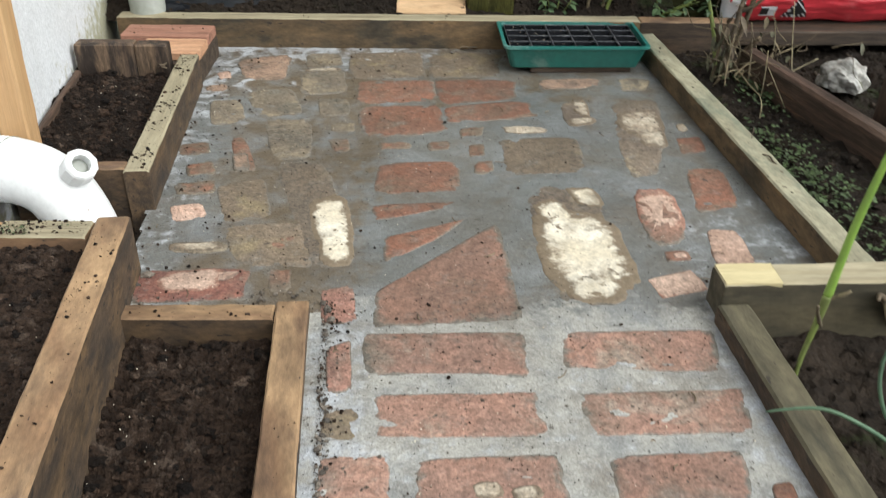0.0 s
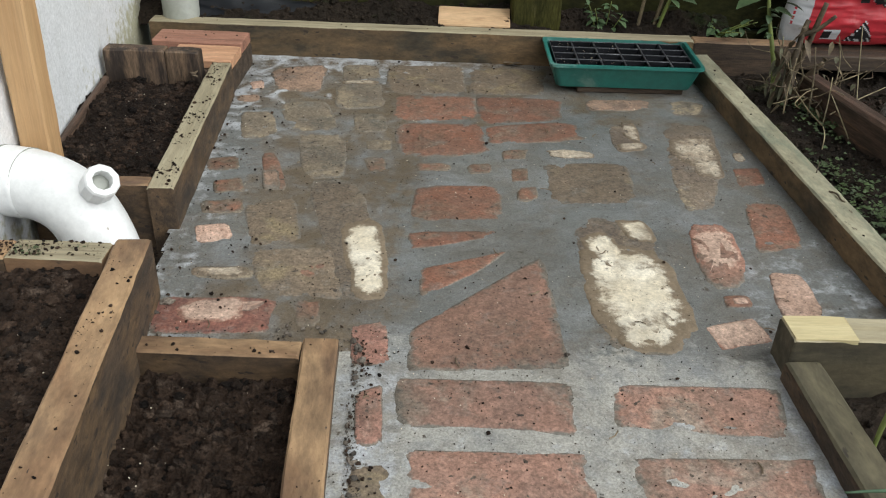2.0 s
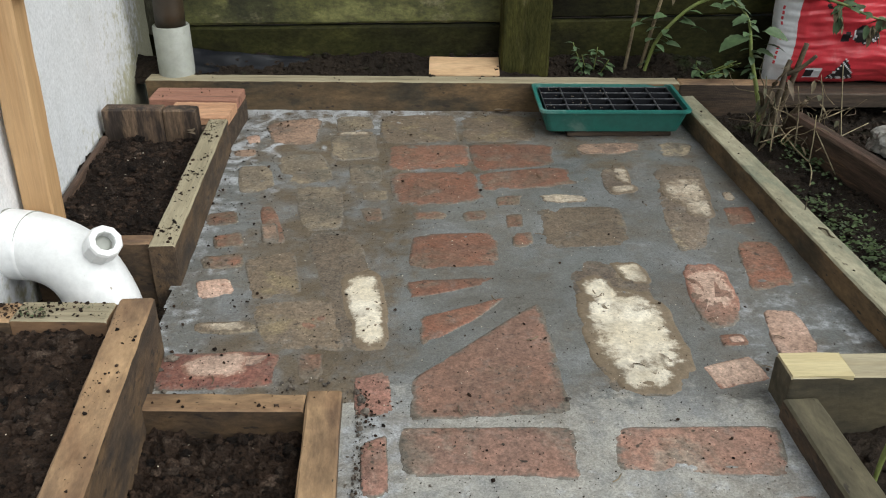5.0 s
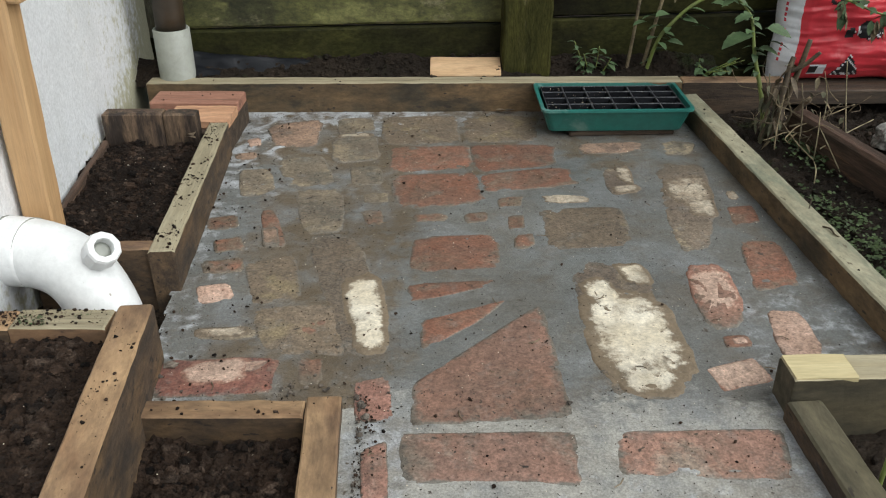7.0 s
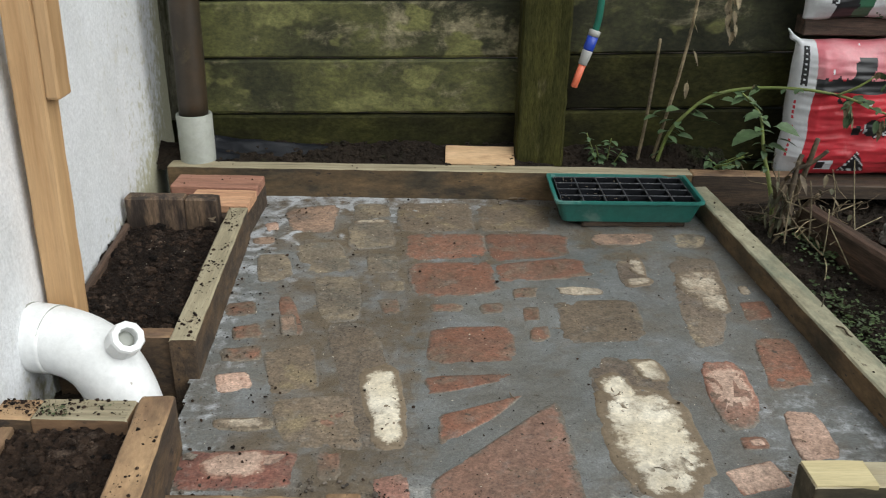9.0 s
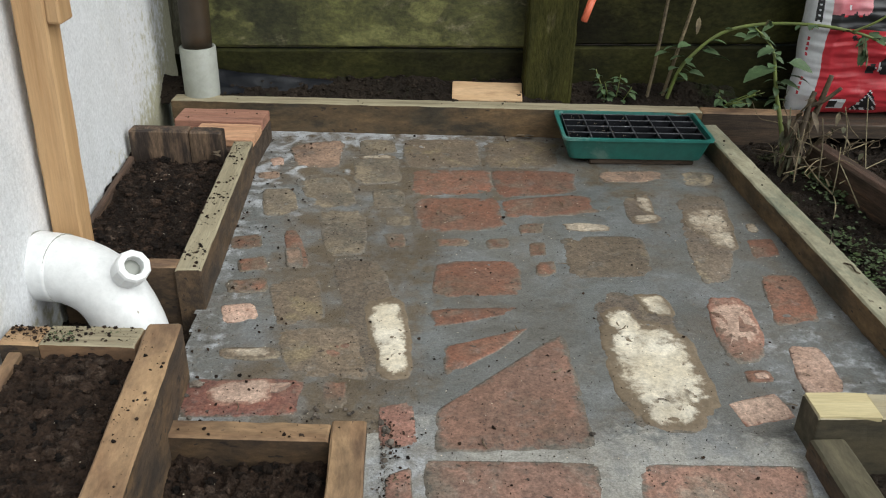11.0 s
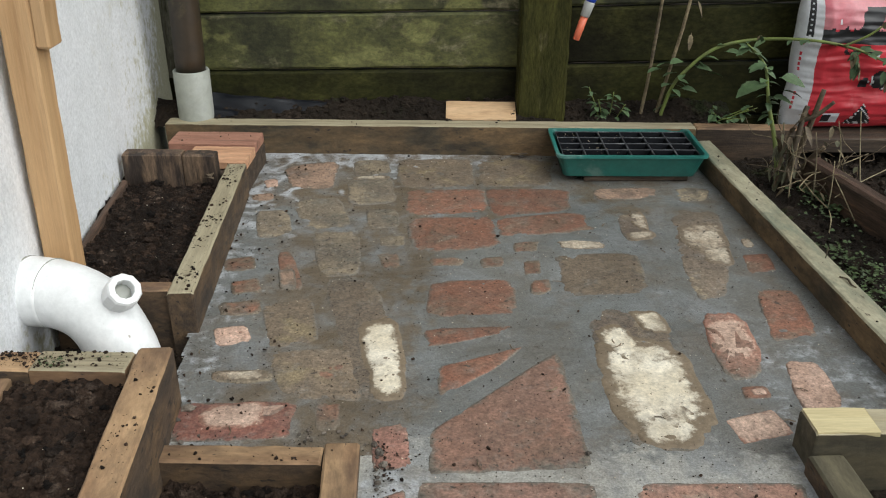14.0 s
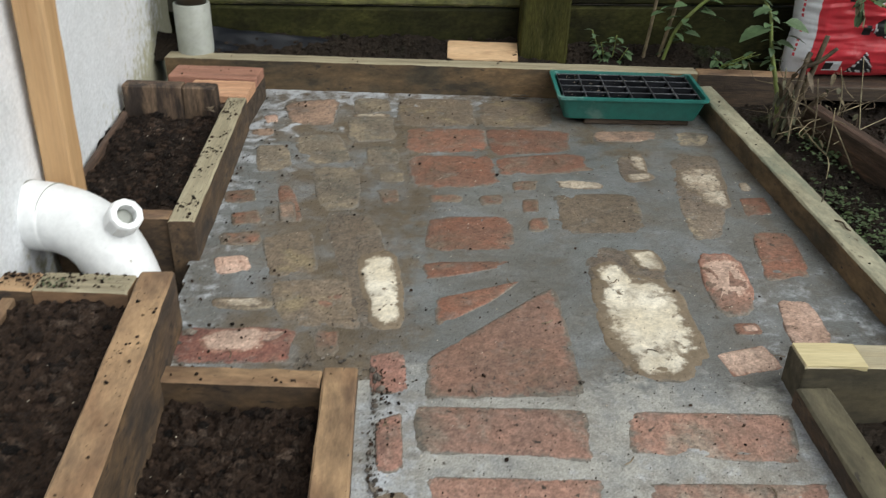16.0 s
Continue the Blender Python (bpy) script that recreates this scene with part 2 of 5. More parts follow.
EARTH = surface("damp_garden_earth", (0.0165, 0.0118, 0.008), (0.03, 0.0215, 0.015), patch=(0.026, 0.033, 0.012), patch_at=0.62, scale=9, fine=240, rough=(0.75, 0.95), bump=1.0, step=0.006, vary=0, spec=0.2, island=0.6)
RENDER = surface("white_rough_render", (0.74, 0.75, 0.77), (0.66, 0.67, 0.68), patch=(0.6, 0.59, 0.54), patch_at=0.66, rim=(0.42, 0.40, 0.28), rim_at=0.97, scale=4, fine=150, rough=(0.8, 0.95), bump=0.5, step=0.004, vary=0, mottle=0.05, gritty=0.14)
# darker copy of the fence timber: damp, with shade painted into its colour
SHADEBOARD = surface("damp_shaded_green_timber", (0.025, 0.026, 0.0065), (0.0115, 0.0105, 0.005), patch=(0.055, 0.054, 0.015), patch_at=0.61, scale=3.0, fine=60, stretch=(1.0, 1.8, 1.8), local=True, bump=0.5, rough=(0.6, 0.85), vary=0.2, spec=0.14, soft=0.14)
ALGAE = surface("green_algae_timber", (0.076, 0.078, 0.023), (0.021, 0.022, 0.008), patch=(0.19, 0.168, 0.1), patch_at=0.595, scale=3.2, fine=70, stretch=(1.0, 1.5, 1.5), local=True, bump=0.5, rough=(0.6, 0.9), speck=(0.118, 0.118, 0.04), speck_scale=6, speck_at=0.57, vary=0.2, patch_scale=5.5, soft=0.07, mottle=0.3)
GREYTRIM = surface("stained_grey_trim", (0.22, 0.21, 0.17), (0.12, 0.115, 0.08), patch=(0.05, 0.052, 0.025), patch_at=0.55, scale=9, fine=60, stretch=(6, 6, 1), bump=0.4)
POSTWOOD = surface("algae_post_timber", (0.048, 0.046, 0.011), (0.026, 0.026, 0.007), patch=(0.11, 0.092, 0.05), patch_at=0.64, scale=4.0, fine=50, stretch=(1.0, 5, 5), local=True, bump=0.5, spec=0.14)
PVC = surface("white_pvc", (0.78, 0.79, 0.79), (0.74, 0.75, 0.745), patch=(0.42, 0.38, 0.3), patch_at=0.69, scale=7, fine=60, rough=(0.3, 0.45), bump=0.05, vary=0, mottle=0.06, gritty=0.08, speck=(0.3, 0.26, 0.2), speck_scale=55, speck_at=0.71, soft=0.05)
GREYPVC = surface("grey_plastic_sleeve", (0.30, 0.31, 0.28), (0.24, 0.25, 0.21), patch=(0.2, 0.2, 0.12), patch_at=0.6, scale=9, fine=60, rough=(0.4, 0.6), bump=0.1, local=True, mottle=0.06, gritty=0.08)
IRON = surface("brown_painted_iron", (0.040, 0.027, 0.016), (0.024, 0.018, 0.011), patch=(0.075, 0.062, 0.03), patch_at=0.60, scale=12, fine=80, rough=(0.35, 0.6), bump=0.2, mottle=0.06, gritty=0.08)
TRAYGREEN = surface("green_plastic", (0.014, 0.145, 0.118), (0.022, 0.13, 0.108), patch=(0.1, 0.2, 0.17), patch_at=0.62, scale=9, fine=90, rough=(0.32, 0.5), bump=0.05, local=True, mottle=0.08, gritty=0.1)
# lighter green on the tray rim: sky reflection painted into the colour
RIMGREEN = surface("sky_lit_green_rim", (0.03, 0.2, 0.17), (0.022, 0.16, 0.135), patch=(0.16, 0.3, 0.27), patch_at=0.58, scale=14, fine=90, rough=(0.3, 0.45), bump=0.05, local=True, mottle=0.1, gritty=0.1)
BLACKCELL = surface("black_cell_plastic", (0.004, 0.0045, 0.006), (0.006, 0.0065, 0.009), patch=(0.03, 0.03, 0.034), patch_at=0.70, scale=14, fine=90, rough=(0.3, 0.5), bump=0.1, spec=0.3)
# pale cell edges: painted highlight along the dividers
CELLRIM = surface("highlit_cell_rim", (0.075, 0.08, 0.088), (0.04, 0.043, 0.048), patch=(0.2, 0.205, 0.21), patch_at=0.58, scale=30, fine=120, rough=(0.35, 0.55), bump=0.2)
PLY = surface("pale_sawn_plywood", (0.58, 0.39, 0.225), (0.5, 0.325, 0.18), patch=(0.4, 0.25, 0.135), patch_at=0.63, scale=5, fine=40, stretch=(1, 6, 6), local=True, bump=0.2, mottle=0.1, gritty=0.12)
LEAF = surface("green_leaf", (0.085, 0.14, 0.06), (0.06, 0.105, 0.045), patch=(0.13, 0.18, 0.09), scale=12, fine=80, rough=(0.5, 0.7), bump=0.3, local=True, vary=0.3, mottle=0.15, gritty=0.2)
WEED = surface("low_weed_leaf", (0.052, 0.082, 0.027), (0.036, 0.056, 0.02), scale=30, fine=90, rough=(0.5, 0.7), bump=0.2, vary=0.2, mottle=0.15, gritty=0.2, island=0.5)
STEM = surface("green_stem", (0.20, 0.26, 0.06), (0.15, 0.18, 0.055), scale=20, fine=80, rough=(0.45, 0.65), bump=0.2, mottle=0.06, gritty=0.08)
STRAW = surface("dry_stalk", (0.22, 0.175, 0.1), (0.14, 0.108, 0.062), patch=(0.1, 0.075, 0.05), scale=30, fine=90, bump=0.4, local=True, vary=0.3)
BROWNSTALK = surface("brown_stalk", (0.13, 0.095, 0.055), (0.085, 0.062, 0.04), scale=30, fine=90, bump=0.5, local=True, vary=0.3)
BAGRED = surface("red_plastic_sack", (0.62, 0.045, 0.06), (0.54, 0.034, 0.048), patch=(0.66, 0.13, 0.14), patch_at=0.66, scale=7, fine=60, rough=(0.3, 0.45), bump=0.1, vary=0, mottle=0.06, gritty=0.08)
BAGPINK = surface("faded_pink_print", (0.58, 0.14, 0.17), (0.66, 0.3, 0.32), scale=9, fine=60, rough=(0.3, 0.45), bump=0.1, vary=0, mottle=0.06, gritty=0.08)
BAGWHITE = surface("white_plastic_sack", (0.72, 0.73, 0.75), (0.62, 0.63, 0.65), patch=(0.35, 0.34, 0.32), patch_at=0.68, scale=12, fine=60, rough=(0.3, 0.5), bump=0.15, vary=0, mottle=0.06, gritty=0.08)
OLDBAG = surface("dirty_white_film", (0.42, 0.41, 0.38), (0.3, 0.29, 0.26), patch=(0.12, 0.11, 0.09), patch_at=0.58, scale=18, fine=80, rough=(0.35, 0.55), bump=0.3, vary=0)
BAGBLACK = plain("black_print", (0.022, 0.022, 0.024), 0.4)
BAGGREEN = plain("green_print", (0.05, 0.16, 0.09), 0.4)
HOSEGREEN = plain("green_hose", (0.012, 0.15, 0.1), 0.4)
BLUE = plain("blue_plastic", (0.02, 0.06, 0.42), 0.35)
GREYPL = plain("pale_grey_plastic", (0.42, 0.42, 0.4), 0.4)
CORAL = plain("orange_plastic", (0.66, 0.15, 0.075), 0.4)
MEMBRANE = surface("black_plastic_sheet", (0.011, 0.013, 0.018), (0.016, 0.018, 0.024), patch=(0.03, 0.034, 0.042), patch_at=0.66, scale=14, fine=70, rough=(0.35, 0.55), bump=0.3, vary=0, mottle=0.1, gritty=0.1)


# ---- builders ----
def mesh_of(name, bm, mats, smooth=False):
    me = bpy.data.meshes.new(name)
    bmesh.ops.recalc_face_normals(bm, faces=bm.faces)
    bm.to_mesh(me)
    bm.free()
    for m in mats if isinstance(mats, (list, tuple)) else [mats]:
        me.materials.append(m)
    if smooth:
        me.polygons.foreach_set("use_smooth", [True] * len(me.polygons))
    return me


def part(name, bm, material, parent=None, label="", m=None, smooth=False):
    ob = new(name, mesh_of(name, bm, material, smooth))
    if parent is not None:
        ob.parent = parent
    if m is not None:
        ob.matrix_basis = m
    return tagged(ob, label)


def thing(name, label, category, x=0, y=0, z=0, turn=0, group="", kind=""):
    ob = new(name)
    ob.empty_display_size = 0.05
    ob.matrix_basis = pose(x, y, z, 0, 0, turn)
    return tagged(ob, label, category, group, kind)


def rough_bar(length, width, height, worn=0.003, wobble=0.0007, step=0.03, rng=None):
    """A sawn bar along x, centred, with worn edges and slightly wavering faces."""
    rng = rng or random.Random(int(length * 9999 + width * 777))
    bm = bmesh.new()
    w, h = width / 2, height / 2
    ring = [(-w + worn, -h), (w - worn, -h), (w, -h + worn), (w, h - worn), (w - worn, h), (-w + worn, h), (-w, h - worn), (-w, -h + worn)]
    count = max(3, int(length / step))
    xs = [-length / 2, -length / 2 + worn] + [-length / 2 + length * k / count for k in range(1, count)] + [length / 2 - worn, length / 2]
    rows = []
    for k, x in enumerate(xs):
        f = 1 - worn / max(width, height) * 1.2 if k in (0, len(xs) - 1) else 1
        rows.append([bm.verts.new((x + rng.uniform(-1, 1) * wobble, a * f + rng.uniform(-1, 1) * wobble, b * f + rng.uniform(-1, 1) * wobble)) for a, b in ring])
    for a, b in zip(rows, rows[1:]):
        for k in range(8):
            bm.faces.new((a[k], a[(k + 1) % 8], b[(k + 1) % 8], b[k]))
    bm.faces.new(rows[0])
    bm.faces.new(list(reversed(rows[-1])))
    return bm


def bar_pose(x0, y0, x1, y1, z0, z1):
    return pose((x0 + x1) / 2, (y0 + y1) / 2, (z0 + z1) / 2, 0, 0, math.degrees(math.atan2(y1 - y0, x1 - x0)))


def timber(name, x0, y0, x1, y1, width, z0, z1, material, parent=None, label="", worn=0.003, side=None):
    """A bar between two points; side: darker material for its upright faces, shade painted in, if not bare."""
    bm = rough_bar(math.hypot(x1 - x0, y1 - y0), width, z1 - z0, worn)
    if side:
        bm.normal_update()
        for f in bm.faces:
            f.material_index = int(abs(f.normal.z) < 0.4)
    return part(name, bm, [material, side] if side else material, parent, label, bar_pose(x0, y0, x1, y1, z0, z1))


def tube(points, radii, sides=10, close=True):
    """A tube through points, smoothed between them."""
    bm = bmesh.new()
    pts = [Vector(p) for p in points]
    path, rad = [], []
    for k in range(len(pts) - 1):
        a, b, c, d = pts[max(k - 1, 0)], pts[k], pts[k + 1], pts[min(k + 2, len(pts) - 1)]
        for s in range(5):
            t = s / 5
            path.append(0.5 * ((2 * b) + (c - a) * t + (2 * a - 5 * b + 4 * c - d) * t * t + (3 * b - a - 3 * c + d) * t ** 3))
            rad.append(radii[k] * (1 - t) + radii[k + 1] * t)
    path.append(pts[-1])
    rad.append(radii[-1])
    side = (path[1] - path[0]).orthogonal().normalized()
    rows = []
    for k, p in enumerate(path):
        way = (path[min(k + 1, len(path) - 1)] - path[max(k - 1, 0)]).normalized()
        side = (side - way * side.dot(way)).normalized()
        other = way.cross(side)
        rows.append([bm.verts.new(p + (side * math.cos(a) + other * math.sin(a)) * rad[k]) for a in (2 * math.pi * j / sides for j in range(sides))])
    for a, b in zip(rows, rows[1:]):
        for k in range(sides):
            bm.faces.new((a[k], a[(k + 1) % sides], b[(k + 1) % sides], b[k]))
    if close:
        bm.faces.new(rows[0])
        bm.faces.new(list(reversed(rows[-1])))
    return bm


def turned(profile, sides=24):
    """A body turned about z from (radius, height) pairs."""
    bm = bmesh.new()
    rows = [[bm.verts.new((r * math.cos(2 * math.pi * k / sides), r * math.sin(2 * math.pi * k / sides), h)) for k in range(sides)] for r, h in profile]
    for a, b in zip(rows, rows[1:]):
        for k in range(sides):
            bm.faces.new((a[k], a[(k + 1) % sides], b[(k + 1) % sides], b[k]))
    bm.faces.new(list(reversed(rows[0])))
    bm.faces.new(rows[-1])
    return bm


def hills(x, y, size, depth):
    p = Vector((x, y, 0.37))
    return depth * (noise.fractal(p * (1.0 / size), 0.9, 2.1, 5) * 0.6 + noise.noise(p * (0.25 / size)))


def crumb_mesh(points, faces, x, y, z, r, rng):
    """Adds one lumpy crumb."""
    start = len(points)
    squash = (rng.uniform(0.5, 1.3), rng.uniform(0.5, 1.3))
    turn = Euler((rng.uniform(0, 6), rng.uniform(0, 6), rng.uniform(0, 6))).to_matrix()
    for v in CRUMB[0]:
        q = turn @ Vector((v[0] * squash[0], v[1] * squash[1], v[2])) * (r * rng.uniform(0.65, 1.3))
        points.append((x + q.x, y + q.y, z + q.z * 0.7))
    faces.extend(tuple(start + k for k in f) for f in CRUMB[1])


ico = bmesh.new()
bmesh.ops.create_icosphere(ico, subdivisions=1, radius=1)
CRUMB = ([tuple(v.co) for v in ico.verts], [tuple(v.index for v in f.verts) for f in ico.faces])
ico.free()


fine_ico = bmesh.new()
bmesh.ops.create_icosphere(fine_ico, subdivisions=3, radius=1)
CLOD = ([v.co.copy() for v in fine_ico.verts], [tuple(v.index for v in f.verts) for f in fine_ico.faces])
fine_ico.free()


def clod_mesh(points, faces, x, y, z, r, rng):
    """Adds one broken clod of compost with a crumbly surface."""
    start = len(points)
    off = Vector((rng.uniform(0, 50), rng.uniform(0, 50), 0))
    sx, sy, sz = rng.uniform(0.7, 1.4), rng.uniform(0.7, 1.2), rng.uniform(0.5, 0.9)
    for v in CLOD[0]:
        f = r * (0.8 + 0.55 * noise.noise(v * 1.4 + off) + 0.35 * abs(noise.noise(v * 3.5 + off)) + 0.16 * noise.noise(v * 8 + off))
        points.append((x + v.x * f * sx, y + v.y * f * sy, z + v.z * f * sz))
    faces.extend(tuple(start + k for k in f) for f in CLOD[1])


def soil_bed(name, label, corners, z, cell, relief, lump, crumbs, sizes, material, seed=1, slope=0.0):
    """Loose soil over a four-cornered plot: a rough sheet with crumbs lying on it. Corners: near left, near right, far right, far left."""
    rng = random.Random(seed)
    a, b, c, d = [Vector(p) for p in corners]
    nx, ny = max(2, int((b - a).length / cell)), max(2, int((d - a).length / cell))
    points, faces = [], []

    def spot(u, v):
        p = (a * (1 - u) + b * u) * (1 - v) + (d * (1 - u) + c * u) * v
        return p.x, p.y

    clumps = Vector((seed * 5.3, seed * 2.7, 0))

    def height(x, y):
        p = Vector((x, y, 0.2))
        clods = abs(noise.noise(p * 38 + clumps)) * 0.55 + abs(noise.noise(p * 85 + clumps)) * 0.3 + abs(noise.noise(p * 170 + clumps)) * 0.12
        return hills(x, y, lump, relief) + relief * 0.75 * (clods - 0.25)

    for j in range(ny + 1):
        for i in range(nx + 1):
            x, y = spot(i / nx, j / ny)
            points.append((x, y, z + slope * j / ny + height(x, y)))
    for j in range(ny):
        for i in range(nx):
            k = j * (nx + 1) + i
            faces.append((k, k + 1, k + nx + 2, k + nx + 1))
    for _ in range(crumbs):
        v = rng.random()
        x, y = spot(rng.random(), v)
        r = sizes[0] + (sizes[1] - sizes[0]) * rng.random() ** 4
        crumb_mesh(points, faces, x, y, z + slope * v + height(x, y) + r * 0.2, r, rng)
    for _ in range(crumbs // 22):
        v = rng.uniform(0.02, 0.98)
        x, y = spot(rng.uniform(0.04, 0.96), v)
        clod_mesh(points, faces, x, y, z + slope * v + height(x, y), 0.0035 + 0.008 * rng.random() ** 2, rng)
    me = bpy.data.meshes.new(name)
    me.from_pydata(points, [], faces)
    me.materials.append(material)
    return tagged(new(name, me), label, "soil", kind="stuff")


# ---- setting: ground, floor, wall, fence ----
bm = bmesh.new()
bmesh.ops.create_grid(bm, x_segments=40, y_segments=40, size=40)
tagged(part("ground", bm, EARTH, m=pose(0, 0, -0.14)), "damp bare brown earth of the garden", "ground", kind="structure")


def inside_floor(x, y):
    if y < 1.15 and x < -0.03:
        return False
    if y < 1.15 and x > 0.59 + (1.15 - y) * 0.06:
        return False
    if y < 1.48 and x < -0.31 - 0.115 * (y - 1.226):
        return False
    return x > -0.345 - (y - 1.4) * 0.045 and x < 0.895 - 0.0639 * y


points, faces, index = [], [], {}
CELL = 0.006
for j in range(int(2.05 / CELL)):
    for i in range(int(1.2 / CELL)):
        x, y = -0.39 + i * CELL, 0.30 + j * CELL
        if not inside_floor(x, y):
            continue
        ids = []
        for di, dj in ((0, 0), (1, 0), (1, 1), (0, 1)):
            key = (i + di, j + dj)
            if key not in index:
                px, py = -0.39 + key[0] * CELL, 0.30 + key[1] * CELL
                index[key] = len(points)
                p = Vector((px, py, 0))
                z = 0.0013 * noise.fractal(p * 22, 0.8, 2.0, 5) + 0.0012 * noise.noise(p * 6) + 0.0009 * noise.noise(Vector((px * 25, py * 110, 2)))
                points.append((px, py, z))
            ids.append(index[key])
        faces.append(ids)
me = bpy.data.meshes.new("floor")
me.from_pydata(points, [], faces)
me.materials.append(MORTAR)


def mud_shade_at(x, y):
    """How dark the mortar goes: muddy along the beds, and shade painted in towards the back."""
    low = max(0.0, 1.0 - ((x + 0.09) / 0.2) ** 2) * 0.62
    return min(1.0, max(0.0, 0.12 + low + max(0.0, y - 1.8) * 1.1 + 0.35 * noise.noise(Vector((x * 7, y * 7, 0)))))


def bloom_sheen_at(x, y):
    """Whitish drying mortar plus painted sky sheen: beside the beds, along the back board and in front."""
    side = max(0.0, 1 - (x + 0.34) / 0.18) * 0.42
    rear = max(0.0, (y - 2.0) / 0.33) * max(0.0, 1 - max(0.0, x - 0.1) / 0.4) * 0.5
    front = min(1.0, max(0.0, (1.2 - y) / 0.1)) * 0.24
    flank = min(1.0, max(0.0, (x - 0.46) / 0.15)) * min(1.0, max(0.0, (1.75 - y) / 0.4)) * 0.36
    edges = front * max(max(0.0, 1 - abs(x - 0.03) / 0.07), max(0.0, 1 - abs(x - 0.6) / 0.07)) * 1.5
    streak = 0.2 * noise.noise(Vector(((x + y * 0.2) * 9, (y - x * 0.2) * 70, 6))) + 0.12 * noise.noise(Vector((x * 60, y * 8, 1)))
    corner = max(0.0, 1 - math.hypot((x + 0.25) / 0.28, (y - 2.1) / 0.4))
    vein = max(0.0, 0.11 - abs(noise.noise(Vector((x * 9, y * 9, 3))))) * 5.0 * corner
    return 0.1 + max(side, rear, front, flank) + edges + streak + vein


# front mortar turns paler: sandy mix, brightened further by painted sheen
mask = me.attributes.new("smear", "FLOAT", "POINT")
mask.data.foreach_set("value", [min(1.0, max(0.0, (1.27 - 0.06 * p[0] - p[1]) / 0.14)) for p in points])
# trodden dirt by the beds, painted light falloff beyond y 1.8
mask = me.attributes.new("mud_shade", "FLOAT", "POINT")
mask.data.foreach_set("value", [mud_shade_at(p[0], p[1]) if p[1] > 1.16 else 0.0 for p in points])
mask = me.attributes.new("bloom_sheen", "FLOAT", "POINT")
mask.data.foreach_set("value", [bloom_sheen_at(p[0], p[1]) for p in points])
me.polygons.foreach_set("use_smooth", [True] * len(me.polygons))
floor = tagged(new("floor", me), "patio of reclaimed bricks and stones in fresh grey mortar", "patio", kind="structure")



def wall_x(y):
    return -0.537 - 0.098 * (y - 1.16)


# upper wall is unseen; its assumed height blocks sky light from the left
bm = bmesh.new()
nx, ny = 90, 110
grid = []
for j in range(ny + 1):
    row = []
    for i in range(nx + 1):
        u, v = -1.2 + i * (2.69 + 1.2) / nx, -0.14 + 5.6 * (j / ny) ** 2.0
        q = Vector((u * 9, v * 9, 1.0))
        round_end = max(0.0, u - 2.645) * 0.9
        row.append(bm.verts.new((wall_x(u) - round_end + 0.004 * noise.noise(q * 0.5) + 0.0015 * noise.fractal(q * 4, 0.9, 2, 3), u, v)))
    grid.append(row)
for a, b in zip(grid, grid[1:]):
    for k in range(nx):
        bm.faces.new((a[k], a[k + 1], b[k + 1], b[k]))
back = {}
for j, i in ((0, 0), (0, nx), (ny, nx), (ny, 0)):
    v = grid[j][i].co
    back[(j, i)] = bm.verts.new((v.x - 0.3, v.y - 0.03, v.z))
bm.faces.new([r[nx] for r in grid] + [back[(ny, nx)], back[(0, nx)]])
bm.faces.new([r[0] for r in reversed(grid)] + [back[(0, 0)], back[(ny, 0)]])
bm.faces.new(grid[ny] + [back[(ny, nx)], back[(ny, 0)]])
bm.faces.new([back[(0, 0)], back[(0, nx)], back[(ny, nx)], back[(ny, 0)]])
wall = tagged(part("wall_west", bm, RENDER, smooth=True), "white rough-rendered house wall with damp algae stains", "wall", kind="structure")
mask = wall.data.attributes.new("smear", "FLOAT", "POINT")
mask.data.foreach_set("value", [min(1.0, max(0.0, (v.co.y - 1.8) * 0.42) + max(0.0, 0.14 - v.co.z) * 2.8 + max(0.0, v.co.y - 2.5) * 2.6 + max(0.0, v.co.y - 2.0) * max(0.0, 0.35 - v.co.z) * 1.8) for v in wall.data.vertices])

timber("trim", -0.7, 2.695, -0.672, 2.695, 0.02, 0.10, 2.2, GREYTRIM, None, "weathered grey corner strip on the wall edge")
tagged(bpy.data.objects["trim"], "weathered grey corner strip on the wall edge", "trim", kind="structure")

FENCE_Y = 2.47
fence = thing("fence", "algae-green horizontal board fence on square posts", "fence", 0.3, FENCE_Y, 0, kind="structure")
rng = random.Random(4)
# bottom rows and lower right boards get the timber with painted shade
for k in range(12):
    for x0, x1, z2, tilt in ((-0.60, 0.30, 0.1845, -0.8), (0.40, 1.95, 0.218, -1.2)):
        part("board", rough_bar(x1 - x0, 0.03, 0.142, 0.006, 0.0012, 0.05, rng), SHADEBOARD if x0 > 0 and k < 3 or k < 2 else ALGAE, fence, m=pose((x0 + x1) / 2 - 0.3, 0.012 + rng.uniform(-0.002, 0.002), z2 + 0.147 * (k - 2) + 0.0735, 0, tilt, 0))
# made-up backing: keeps the gap beside the wall dark and the sky out
for x in (-0.93, -0.78, -0.63):
    part("end_board", rough_bar(1.95, 0.146, 0.03, 0.006, 0.0012), SHADEBOARD, fence, "added dark backing board behind the gap at the wall", pose(x - 0.3, 0.29, 0.86, 0, -90, 90))
part("post", rough_bar(1.95, 0.125, 0.1, 0.006, 0.0012), POSTWOOD, fence, "square algae-streaked fence post", pose(0.3485 - 0.3, -0.022, 0.86, 0, -90, 90))
part("post", rough_bar(1.95, 0.125, 0.1, 0.006, 0.0012), POSTWOOD, fence, "", pose(1.95 - 0.3, -0.022, 0.86, 0, -90, 90))

